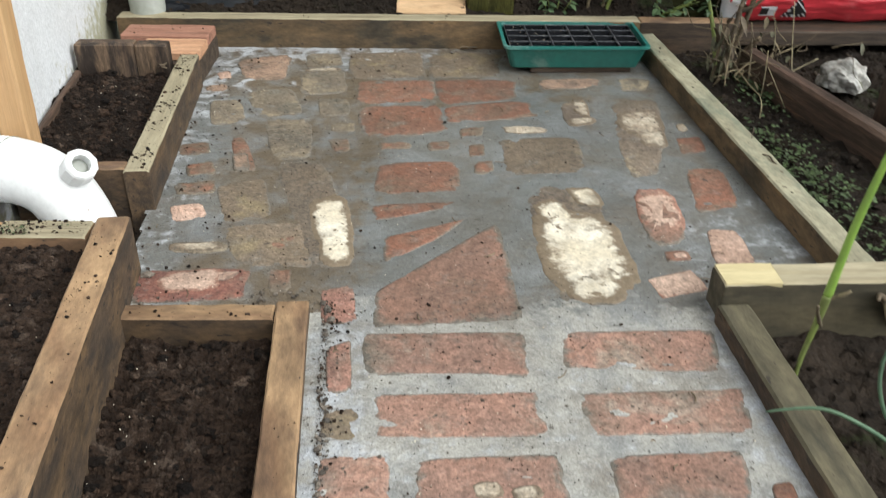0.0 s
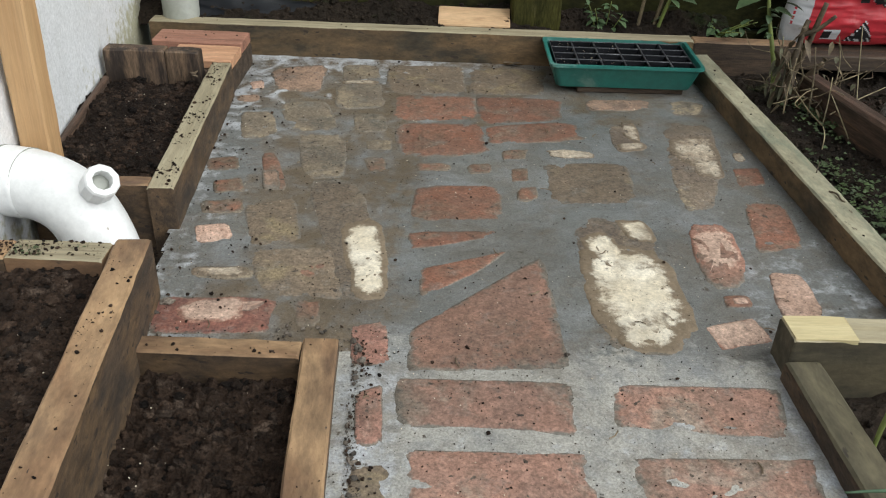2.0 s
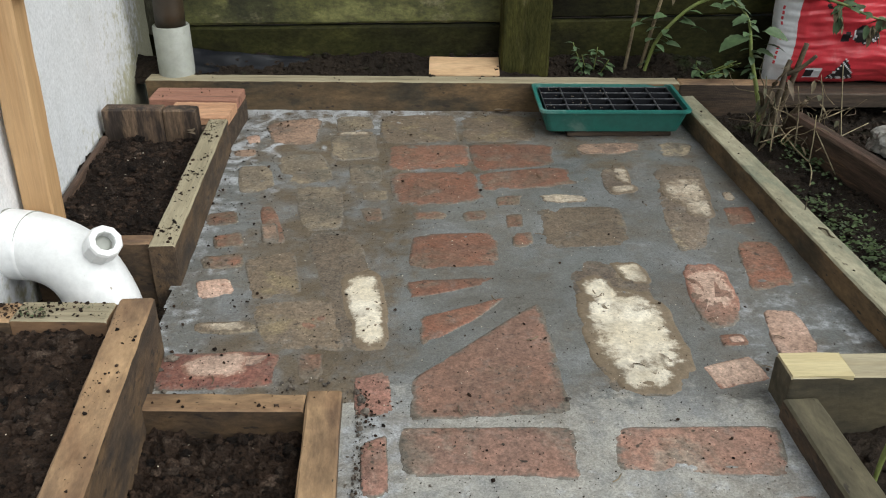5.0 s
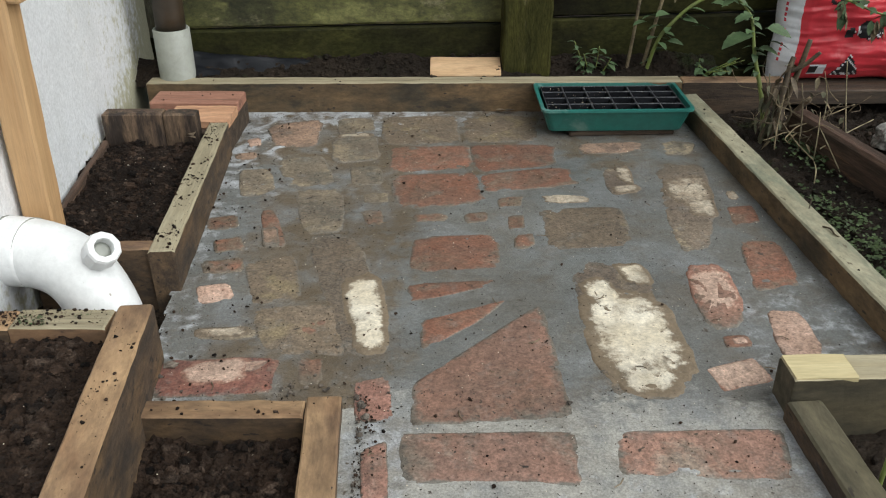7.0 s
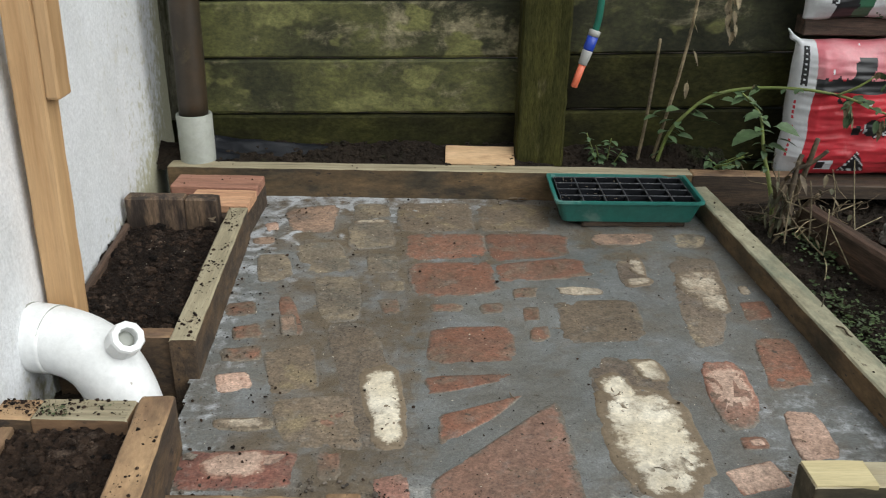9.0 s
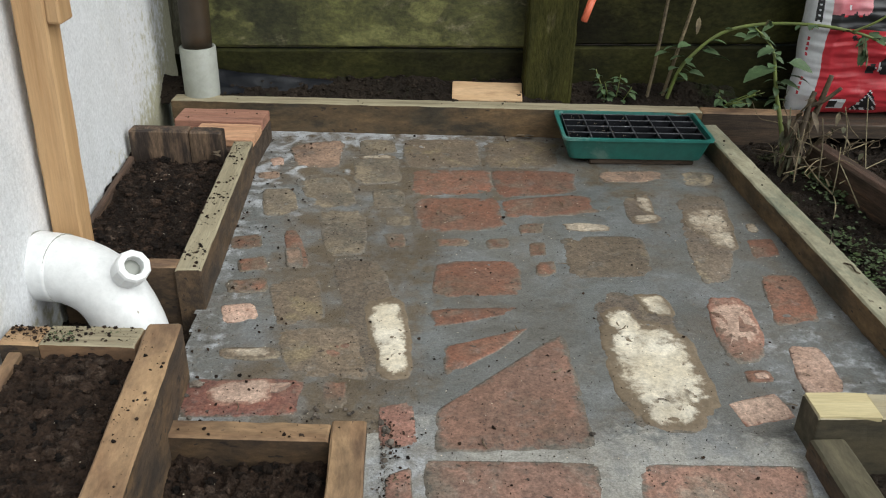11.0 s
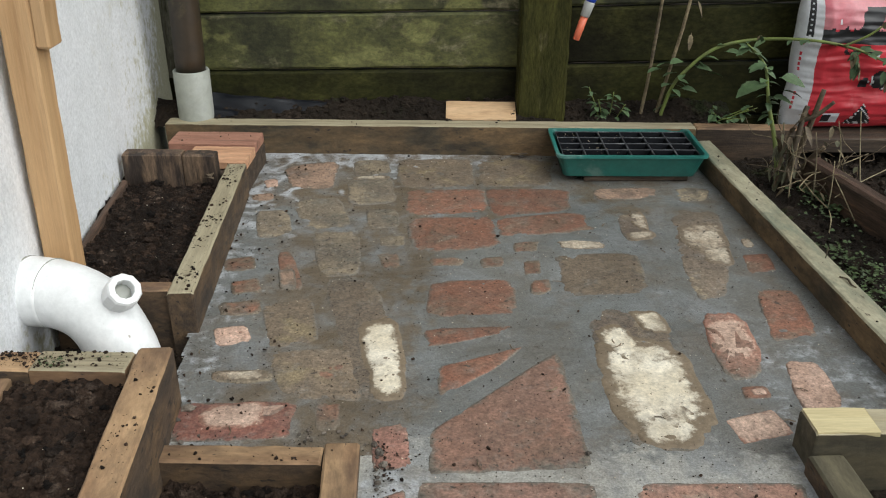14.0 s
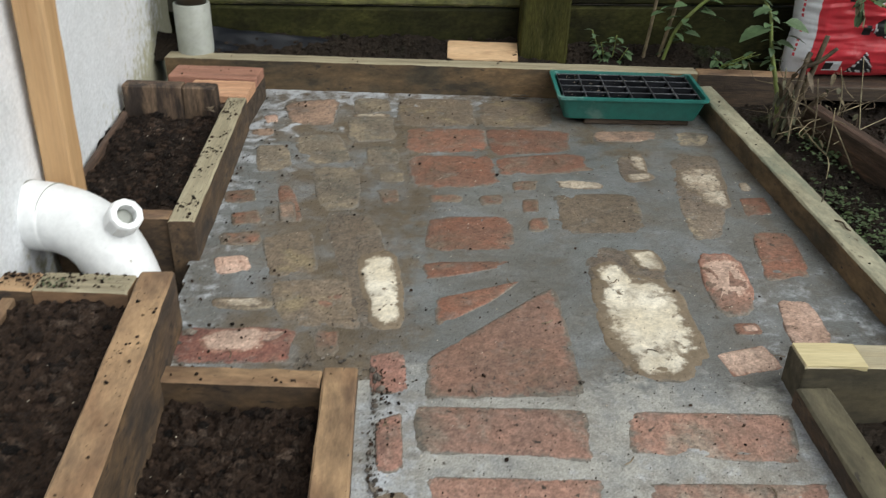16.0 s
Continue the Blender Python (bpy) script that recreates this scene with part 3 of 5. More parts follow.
# ---- kerbs and raised beds ----
kerb = thing("timber_kerb", "sawn timber edging board across the back of the patio", "edging", 0, 2.35, 0)
kerb.matrix_basis = pose(0, 0, 0)
timber("board", -0.615, 2.366, 0.735, 2.3425, 0.046, -0.06, 0.078, KERBWOOD, kerb, side=KERBSHADE)
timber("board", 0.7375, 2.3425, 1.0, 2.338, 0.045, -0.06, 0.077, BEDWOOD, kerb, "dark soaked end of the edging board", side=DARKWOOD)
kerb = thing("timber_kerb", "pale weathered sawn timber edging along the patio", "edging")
timber("board", 0.749, 2.312, 0.8195, 1.188, 0.049, -0.09, 0.048, KERBTOP, kerb, side=KERBSHADE)
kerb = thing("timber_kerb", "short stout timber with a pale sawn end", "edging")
timber("board", 0.577, 1.16, 0.87, 1.166, 0.054, -0.1, 0.0625, KERBWOOD, kerb, side=SHADEKERB)
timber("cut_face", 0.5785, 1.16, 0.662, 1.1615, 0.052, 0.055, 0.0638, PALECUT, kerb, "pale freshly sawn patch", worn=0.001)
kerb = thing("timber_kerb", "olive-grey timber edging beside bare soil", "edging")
timber("board", 0.595, 1.131, 0.635, 0.3, 0.048, -0.1, 0.03, WETKERB, kerb, side=MUDSHADE)

bed = thing("raised_bed", "muddy timber raised bed filled with dark compost", "planter")
timber("board", -0.3185, 1.276, -0.235, 0.3, 0.048, -0.1, 0.10, BEDWOOD, bed, side=MUDSHADE)
timber("board", -0.535, 1.247, -0.479, 1.246, 0.047, -0.06, 0.0965, BEDWOOD, bed, "short dark end piece", side=MUDSHADE)
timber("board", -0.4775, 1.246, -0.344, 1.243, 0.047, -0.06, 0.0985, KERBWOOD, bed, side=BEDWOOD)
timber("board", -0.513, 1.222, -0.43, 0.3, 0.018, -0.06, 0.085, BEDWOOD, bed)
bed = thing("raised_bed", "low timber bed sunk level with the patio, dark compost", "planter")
timber("board", -0.045, 1.166, -0.003, 0.3, 0.047, -0.1, 0.02, BEDWOOD, bed, side=MUDSHADE)
timber("board", -0.30, 1.146, -0.069, 1.142, 0.036, -0.1, 0.0185, BEDWOOD, bed, side=MUDSHADE)
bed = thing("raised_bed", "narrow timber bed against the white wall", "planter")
timber("board", -0.340, 1.471, -0.372, 2.06, 0.043, -0.08, 0.0785, KERBWOOD, bed, side=MUDSHADE)
timber("board", -0.56, 1.496, -0.362, 1.496, 0.03, -0.08, 0.077, BEDWOOD, bed, side=MUDSHADE)
timber("board", -0.572, 1.60, -0.604, 1.99, 0.012, -0.02, 0.066, RUSTWOOD, bed, "thin reddish board against the wall")

soil_bed("compost", "dark crumbly compost in a raised bed", ((-0.43, 0.3), (-0.25, 0.3), (-0.33, 1.235), (-0.52, 1.235)), 0.077, 0.003, 0.013, 0.012, 9000, (0.0006, 0.0042), SOIL, 1)
soil_bed("compost", "dark crumbly compost in a low bed", ((-0.26, 0.3), (-0.02, 0.3), (-0.06, 1.14), (-0.305, 1.14)), -0.021, 0.003, 0.017, 0.012, 11000, (0.0006, 0.0045), SOIL, 2)
soil_bed("compost", "dark compost in the narrow bed", ((-0.575, 1.5), (-0.35, 1.5), (-0.37, 2.05), (-0.625, 2.05)), 0.051, 0.003, 0.012, 0.012, 7000, (0.0006, 0.004), SOIL, 3)
soil_bed("garden_soil", "damp garden soil with moss and litter", ((0.83, 1.19), (1.75, 1.19), (1.75, 2.46), (0.765, 2.46)), 0.0, 0.007, 0.022, 0.06, 4200, (0.002, 0.012), EARTH, 4)
soil_bed("garden_soil", "bare damp soil beside the timber edging", ((0.655, 0.3), (1.75, 0.3), (1.75, 1.14), (0.615, 1.14)), -0.03, 0.008, 0.02, 0.06, 1500, (0.002, 0.010), EARTH, 7)
soil_bed("garden_soil", "dark soil strip below the fence", ((-0.65, 2.37), (0.85, 2.36), (0.85, 2.47), (-0.68, 2.47)), 0.062, 0.006, 0.012, 0.03, 2400, (0.0015, 0.007), EARTH, 5, 0.045)
soil_bed("garden_soil", "dark soil round the waste pipe", ((-0.56, 1.26), (-0.31, 1.26), (-0.33, 1.5), (-0.58, 1.5)), -0.045, 0.006, 0.01, 0.03, 500, (0.002, 0.008), EARTH, 6)

# ---- wall stud, pipes ----
stud = thing("timber_stud", "new sawn pine stud with a batten screwed on", "timber post", -0.5415, 1.521, 0.02)
stud.matrix_basis = pose(-0.5425, 1.521, 0.04, 0, 1.8, 0)
part("post", rough_bar(1.9, 0.047, 0.048, 0.003), NEWPINE, stud, "", pose(0, 0, 0.95, 0, -90, 0))
part("batten", rough_bar(1.45, 0.046, 0.021, 0.003), NEWPINE, stud, "pine batten", pose(0.0348, -0.001, 1.157, 0, -90, 0))

elbow = thing("waste_pipe", "white plastic waste pipe elbow coming out of the wall", "pipe", -0.55, 1.43, 0.1)
part("pipe", tube([(-0.08, 0.012, 0.004), (0.03, -0.007, 0.004), (0.098, -0.026, -0.018), (0.137, -0.044, -0.08), (0.15, -0.05, -0.17)], [0.054] * 5, 32), PVC, elbow, smooth=True)
part("socket", tube([(-0.085, 0.013, 0.004), (-0.02, 0.001, 0.004), (0.03, -0.007, 0.004)], [0.0553, 0.0553, 0.0551], 32), PVC, elbow, "pipe socket at the wall", smooth=True)
part("grime_ring", tube([(-0.0145, 0.0005, 0.004), (-0.0105, -0.0002, 0.004)], [0.0562, 0.0558], 32), GREYPVC, elbow, "grimy ring where the pipe enters the wall")
way = Vector((0.55, -0.52, 0.65)).normalized()
cap_pose = Matrix.Translation((0.141, -0.041, 0.014)) @ way.to_track_quat("Z", "Y").to_matrix().to_4x4()
part("seam", tube([(0.0288, -0.0066, 0.004), (0.0302, -0.0069, 0.004)], [0.0553, 0.0553], 32), GREYPVC, elbow, "grimy seam round the pipe socket")
cap = part("branch_nut", turned([(0.022, -0.03), (0.0245, 0.012), (0.0265, 0.014), (0.0265, 0.042), (0.024, 0.046), (0.0155, 0.046), (0.0145, 0.044), (0.0145, 0.02)], 10), PVC, elbow, "faceted white plastic nut", cap_pose)
part("plug", turned([(0.0143, 0.018), (0.0143, 0.028), (0.010, 0.030)], 16), GREYPVC, cap, "grey plug inside the nut")

down = thing("downpipe", "brown painted downpipe in a grey plastic sleeve", "pipe", -0.548, 2.40, 0)
part("pipe", tube([(0.0, 0, 0.2), (0.006, 0, 0.6), (0.02, 0, 2.2)], [0.037] * 3, 24), IRON, down, smooth=True)
part("sleeve", turned([(0.043, -0.05), (0.045, 0.0), (0.0455, 0.2), (0.0425, 0.203), (0.038, 0.195)], 28), GREYPVC, down, "grey plastic pipe sleeve", smooth=True)

# ---- seed tray ----
tray = thing("seed_tray", "green plastic seed tray with black cell insert", "seed tray", 0.5375, 2.226, 0.017)


def frustum(w0, d0, w1, d1, h, lip):
    bm = bmesh.new()
    rows = []
    spec = [(w0, d0, 0), (w1, d1, h), (w1 + lip, d1 + lip, h), (w1 + lip, d1 + lip, h + 0.006), (w1 - 0.004, d1 - 0.004, h + 0.006), (w0 - 0.006, d0 - 0.006, 0.004)]
    for w, d, z in spec:
        ring = []
        for sx, sy in ((-1, -1), (1, -1), (1, 1), (-1, 1)):
            cx, cy, r = sx * (w / 2 - 0.012), sy * (d / 2 - 0.012), 0.012
            a0 = math.atan2(sy, sx)
            for da in (-0.7, -0.25, 0.25, 0.7):
                ring.append(bm.verts.new((cx + r * 1.25 * math.cos(a0 + da), cy + r * 1.25 * math.sin(a0 + da), z)))
        rows.append(ring)
    for a, b in zip(rows, rows[1:]):
        for k in range(16):
            bm.faces.new((a[k], a[(k + 1) % 16], b[(k + 1) % 16], b[k]))
    for f in bm.faces:
        f.material_index = int(all(v.co.z > h - 0.001 for v in f.verts))
    bm.faces.new(rows[0])
    bm.faces.new(rows[-1])
    return bm


part("tray_body", frustum(0.308, 0.158, 0.339, 0.189, 0.052, 0.012), [TRAYGREEN, RIMGREEN], tray)
for ix in range(6):
    for iy in range(4):
        bm = bmesh.new()
        w, d = 0.0540, 0.0435
        x, y = (ix - 2.5) * w, (iy - 1.5) * d
        rows = []
        for f, z in ((1.0, 0.045), (1.0, 0.0535), (0.955, 0.0535), (0.93, 0.052), (0.66, 0.012)):
            rows.append([bm.verts.new((x + sx * w / 2 * f * 0.99, y + sy * d / 2 * f * 0.99, z)) for sx, sy in ((-1, -1), (1, -1), (1, 1), (-1, 1))])
        for a, b in zip(rows, rows[1:]):
            for k in range(4):
                bm.faces.new((a[k], a[(k + 1) % 4], b[(k + 1) % 4], b[k]))
        bm.faces.new(rows[-1])
        bm.faces.ensure_lookup_table()
        for f in bm.faces[4:12]:
            f.material_index = 1
        part("cell", bm, BLACKCELL, tray).data.materials.append(CELLRIM)
points, faces = [], []
rng = random.Random(8)
for _ in range(70):
    x, y = rng.gauss(-0.1, 0.06), rng.uniform(-0.085, 0.085)
    if abs(x) < 0.16:
        crumb_mesh(points, faces, 0.5375 + x, 2.226 + y, 0.017 + 0.0545, rng.uniform(0.0005, 0.0015), rng)
me = bpy.data.meshes.new("tray_grit")
me.from_pydata(points, [], faces)
me.materials.append(BRICKS["chalk"])
tagged(new("tray_grit", me), "pale grit scattered on the seed tray", "grit", kind="stuff")
slat = thing("wooden_offcut", "dark wet wooden offcut under the seed tray", "wood offcut")
timber("strip", 0.43, 2.18, 0.68, 2.185, 0.06, 0.0, 0.016, DARKWOOD, slat)

# ---- offcuts, clay pieces ----
LOGWOOD = surface("weathered_block_wood", (0.15, 0.098, 0.06), (0.07, 0.045, 0.03), patch=(0.026, 0.017, 0.012), patch_at=0.53, scale=4.0, fine=36, stretch=(7, 7, 1.2), local=True, bump=0.6)
log = thing("wood_block", "dark sawn wooden block with a cracked face", "wood block")
timber("block", -0.607, 2.02, -0.478, 2.02, 0.036, 0.02, 0.121, LOGWOOD, log, worn=0.004)
timber("block", -0.4755, 2.021, -0.405, 2.02, 0.035, 0.02, 0.119, LOGWOOD, log, worn=0.004)
box = thing("timber_block", "dark damp timber block in the corner", "wood block")
timber("block", -0.575, 2.176, -0.353, 2.172, 0.215, -0.02, 0.052, DARKWOOD, box, worn=0.004)
clay = thing("clay_tile", "red clay tile on a timber block, soil on top", "tile")
timber("tile", -0.565, 2.24, -0.354, 2.234, 0.086, 0.0525, 0.078, CLAY, clay, worn=0.003)
clay = thing("clay_tile", "orange clay tile on a timber block", "tile")
timber("tile", -0.50, 2.136, -0.356, 2.133, 0.10, 0.0525, 0.074, ORANGE, clay, worn=0.003)
tile = thing("plywood_offcut", "pale sawn plywood offcut propped on the soil", "wood offcut")
part("sheet", rough_bar(0.182, 0.072, 0.014, 0.003), PLY, tile, "", pose(0.193, 2.417, 0.088, 24, 0, -1))



# ---- hose, sacks, planks at the back ----
hose = thing("garden_hose", "green hose end with blue and orange fittings hanging at the fence", "hose", 0.45, 2.40, 0.3)
part("hose", tube([(0.018, 0.0, 0.12), (0.028, 0.0, 0.2), (0.03, 0.01, 0.5), (0.03, 0.035, 1.3)], [0.0085] * 4, 12), HOSEGREEN, hose, smooth=True)
down_way = Vector((-0.30, 0.0, -1)).normalized().to_track_quat("Z", "Y").to_matrix().to_4x4()
fitting = Matrix.Translation((0.019, 0, 0.125)) @ down_way
part("collar", turned([(0.009, 0.0), (0.0145, 0.002), (0.0145, 0.014), (0.012, 0.016)], 16), GREYPL, hose, "pale grey collar", fitting, True)
part("connector", turned([(0.0135, 0.0165), (0.0135, 0.05), (0.012, 0.052)], 16), BLUE, hose, "blue plastic connector", fitting, True)
part("sleeve", turned([(0.012, 0.0522), (0.0135, 0.055), (0.0115, 0.088), (0.010, 0.09)], 16), GREYPL, hose, "grey plastic sleeve", fitting, True)
part("nozzle", turned([(0.0095, 0.0902), (0.0088, 0.148), (0.0075, 0.15)], 16), CORAL, hose, "orange plastic nozzle", fitting, True)


def sack(name, label, x0, x1, y0, y1, z0, z1, paint, mats, seed, cell=0.0042):
    """A filled plastic sack: a bulging slab with creases; paint(u, v) picks the print."""
    bm = bmesh.new()
    nx, nz = int((x1 - x0) / cell), int((z1 - z0) / cell)
    q = Vector((seed * 3.1, seed, 0))

    def at(i, j, front):
        u, v = i / nx, j / nz
        edge = min(1.0, min(u, 1 - u) * 9) ** 0.5 * min(1.0, min(v, 1 - v) * 6) ** 0.5
        thick = (y1 - y0) / 2 * (0.12 + 0.88 * edge)
        crease = 0.004 * noise.fractal(Vector((u * 3, v * 22, 0)) + q, 0.8, 2, 4) + 0.0022 * noise.noise(Vector((u * 9, v * 60 + u * 8, 3)) + q) + 0.005 * noise.noise(Vector((u * 7, v * 7, 1)) + q)
        wave = 0.008 * noise.noise(Vector((v * 4, u * 3, 4)) + q)
        return ((x0 + (x1 - x0) * u + wave, (y0 + y1) / 2 + (-thick + crease * edge if front else thick), z0 + (z1 - z0) * v + 0.008 * noise.noise(Vector((u * 5, v * 2, 7)) + q)))

    sheets = []
    for front in (True, False):
        sheets.append([[bm.verts.new(at(i, j, front)) for i in range(nx + 1)] for j in range(nz + 1)])
    for n, sheet in enumerate(sheets):
        for j in range(nz):
            for i in range(nx):
                f = bm.faces.new((sheet[j][i], sheet[j][i + 1], sheet[j + 1][i + 1], sheet[j + 1][i]))
                f.material_index = paint((i + 0.5) / nx * (x1 - x0), (j + 0.5) / nz * (z1 - z0))
                f.smooth = True
    f, b = sheets
    rim = [(0, i) for i in range(nx)] + [(j, nx) for j in range(nz)] + [(nz, i) for i in range(nx, 0, -1)] + [(j, 0) for j in range(nz, 0, -1)]
    for k, (j, i) in enumerate(rim):
        j2, i2 = rim[(k + 1) % len(rim)]
        face = bm.faces.new((f[j][i], f[j2][i2], b[j2][i2], b[j][i]))
        face.material_index = paint(i / nx * (x1 - x0), j / nz * (z1 - z0))
    me = mesh_of(name, bm, mats)
    return tagged(new(name, me), label, "sack")


def red_print(u, v):
    """Print of the red sack: 0 red, 1 white, 2 black, 3 faded pink."""
    n = noise.fractal(Vector((u * 30, v * 30, 0)), 0.7, 2, 3)
    if 0.009 < u < 0.0145 and 0.05 < v < 0.23 and int(v * 239) % 3 and n > -0.2:
        return 0
    if u < 0.044:
        return 2 if 0.012 < u < 0.026 and 0.24 < v < 0.335 and not (0.016 < u < 0.0205 and int(v * 239) % 3 == 0) else 1
    if 0.083 < u < 0.125 and 0.022 < v < 0.05:
        return 2 if int(u * 520) % 2 and 0.086 < u < 0.122 and 0.026 < v < 0.046 else 1
    tx, ty = u - 0.18, v - 0.018
    if ty > 0 and abs(tx) < 0.036 * (1 - ty / 0.06):
        inner = ty > 0.008 and abs(tx) < 0.036 * (1 - ty / 0.06) - 0.01
        return 2 if inner or int((tx + ty) * 150) % 2 else 1
    if 0.225 < v < 0.262 + 0.012 * noise.noise(Vector((u * 90, 0, 2))):
        return 2
    if 0.13 < u < 0.185 and 0.26 < v < 0.315 and abs(u - 0.158) < 0.026 + 0.01 * n:
        return 2
    if v > 0.262:
        return 1 if n > 0.75 else 3
    flower = math.hypot(u - 0.215 - 0.012 * n, (v - 0.135) * 1.2)
    if flower < 0.03 + 0.012 * n or math.hypot(u - 0.165, v - 0.13) < 0.012 + 0.008 * n or (abs(v - 0.205) < 0.006 and 0.1 < u < 0.19 and n > -0.1):
        return 2 if n < 0.45 else 1
    if u > 0.27 and 0.10 < v < 0.2 and n > 0.2:
        return 2
    return 0


def pale_print(u, v):
    """Print of the pale sack: white with a dark band and green leaves."""
    n = noise.fractal(Vector((u * 25, v * 25, 5)), 0.7, 2, 3)
    if 0.06 < u + 0.02 * n < 0.115:
        return 1
    if 0.10 < u < 0.15 and v < 0.05:
        return 2
    return 2 if u > 0.16 and n > 0.35 else 0


sack("compost_sack", "red and white plastic compost sack leaning on the fence", 0.972, 1.50, 2.335, 2.452, 0.062, 0.411, red_print, [BAGRED, BAGWHITE, BAGBLACK, BAGPINK], 1)
sack("compost_sack", "white and green plastic compost sack", 0.978, 1.53, 2.35, 2.45, 0.462, 0.74, pale_print, [BAGWHITE, BAGBLACK, BAGGREEN], 2)
ear = part("sack_corner", tube([(0.985, 2.39, 0.395), (0.972, 2.385, 0.408), (0.96, 2.395, 0.415), (0.951, 2.388, 0.427), (0.945, 2.394, 0.436)], [0.013, 0.006, 0.0075, 0.003, 0.002], 7), BAGWHITE, None, smooth=True)
ear.parent = bpy.data.objects["compost_sack"]
plank = thing("wooden_plank", "dark wet plank under the compost sack", "plank")
timber("plank", 0.985, 2.375, 1.62, 2.375, 0.15, 0.02, 0.058, DARKWOOD, plank)
plank = thing("wooden_plank", "dark brown board between the stacked sacks", "plank")
timber("plank", 0.985, 2.425, 1.6, 2.425, 0.06, 0.418, 0.462, RUSTWOOD, plank)
plank = thing("wooden_plank", "rotten red-brown plank on edge across the soil", "plank")
timber("plank", 0.965, 2.15, 1.105, 1.45, 0.042, -0.03, 0.066, RUSTWOOD, plank, worn=0.007)
plank = thing("wooden_post", "dark brown wooden post stub in the soil", "post")
part("post", rough_bar(0.55, 0.07, 0.07, 0.006), RUSTWOOD, plank, "", pose(1.16, 1.78, 0.24, 0, -90, 10))
crumple = bmesh.new()
bmesh.ops.create_icosphere(crumple, subdivisions=4, radius=1)
for v in crumple.verts:
    p = v.co.copy()
    v.co = Vector((p.x * 0.045, p.y * 0.055, max(-0.3, p.z) * 0.045)) * (1 + 0.3 * noise.noise(p * 2.0) + 0.16 * abs(noise.noise(p * 4.5)) + 0.05 * abs(noise.noise(p * 10)))
tagged(part("plastic_bag", crumple, OLDBAG, m=pose(1.155, 2.03, 0.03, 0, 0, 20)), "crumpled dirty white plastic bag on the soil", "plastic bag")
sheet = bmesh.new()
rows = []
for j in range(9):
    rows.append([sheet.verts.new((-0.60 + 0.5 * i / 60, 2.452 - 0.006 * j - 0.010 * noise.noise(Vector((i * 0.12, j * 0.3, 0))), 0.128 - 0.006 * j - 0.045 * (i / 60) ** 1.6 + 0.012 * noise.noise(Vector((i * 0.08, j * 0.4, 3))))) for i in range(61)])
for a, b in zip(rows, rows[1:]):
    for k in range(60):
        sheet.faces.new((a[k], a[k + 1], b[k + 1], b[k]))
bmesh.ops.solidify(sheet, geom=sheet.faces[:], thickness=0.001)
tagged(part("plastic_sheet", sheet, MEMBRANE, smooth=True), "black plastic sheet tucked along the fence foot", "plastic sheet")


# ---- plants ----
def leaf_mesh(bm, base, way, length, width, droop, rng, lobes=0.12):
    """One ovate, slightly folded and toothed leaf."""
    way = Vector(way).normalized()
    side = way.cross(Vector((0, 0, 1)))
    side = (side if side.length > 0.1 else Vector((1, 0, 0))).normalized()
    side = (side + Vector((0, 0, rng.uniform(-0.4, 0.4)))).normalized()
    up = side.cross(way).normalized()
    rows = []
    for k in range(12):
        t = k / 11
        blade = max(0.0, (t - 0.14) / 0.86)
        w = width / 2 * max(0.05, 1.08 * math.sin(math.pi * blade ** 0.72) ** 0.75) * (1 + (lobes if k % 2 else -lobes) * 0.5)
        mid = Vector(base) + way * length * t - Vector((0, 0, 1)) * droop * length * t * t
        rows.append([bm.verts.new(mid + side * w * f + up * (abs(f) * w * 0.22)) for f in (-1, -0.5, 0, 0.5, 1)])
    for a, b in zip(rows, rows[1:]):
        for k in range(4):
            bm.faces.new((a[k], a[k + 1], b[k + 1], b[k]))


def leaf(parent, base, way, length, width, rng, material=None, droop=0.35, name="leaf"):
    bm = bmesh.new()
    leaf_mesh(bm, base, way, length, width, droop, rng)
    return part(name, bm, material or LEAF, parent, smooth=True)


def leafy(plant, pts, radii, count, size, rng, start=0.25, material=None):
    """A green stem with leaves along it."""
    part("stem", tube(pts, radii, 8), material or STEM, plant, smooth=True)
    pts = [Vector(p) for p in pts]
    for _ in range(count):
        t = start + (1 - start) * rng.random()
        k = min(int(t * (len(pts) - 1)), len(pts) - 2)
        f = t * (len(pts) - 1) - k
        base = pts[k] * (1 - f) + pts[k + 1] * f
        a = rng.uniform(0, 2 * math.pi)
        s = size * rng.uniform(0.45, 1.15)
        leaf(plant, base, (math.cos(a), math.sin(a) * 0.7 - 0.2, rng.uniform(-0.3, 0.5)), s, s * 0.55, rng)


rng = random.Random(21)
weed = thing("weed_plant", "tall weed with an arching green stem and ragged leaves", "plant", group="plants by the fence")
leafy(weed, [(0.655, 2.42, 0.03), (0.679, 2.405, 0.149), (0.71, 2.40, 0.202), (0.775, 2.40, 0.259), (0.865, 2.39, 0.285), (0.979, 2.34, 0.297), (1.08, 2.31, 0.285), (1.16, 2.30, 0.256), (1.25, 2.30, 0.225)],
      [0.0052, 0.005, 0.0047, 0.0044, 0.0042, 0.004, 0.0036, 0.003, 0.002], 34, 0.036, rng, 0.08)
for x, z, a in ((0.69, 0.20, -2.6), (0.70, 0.23, 2.2), (0.73, 0.215, 0.5), (0.745, 0.24, -1.0), (0.80, 0.255, -0.8), (0.67, 0.225, -2.4), (0.65, 0.21, 2.8), (0.70, 0.16, 0.3), (0.76, 0.2, -0.6), (0.68, 0.17, -2.0), (1.08, 0.25, -1.2), (1.15, 0.22, -1.6), (1.12, 0.31, 0.9)):
    leaf(weed, (x, 2.39, z), (math.cos(a), -0.3, 0.2), 0.045, 0.028, rng)
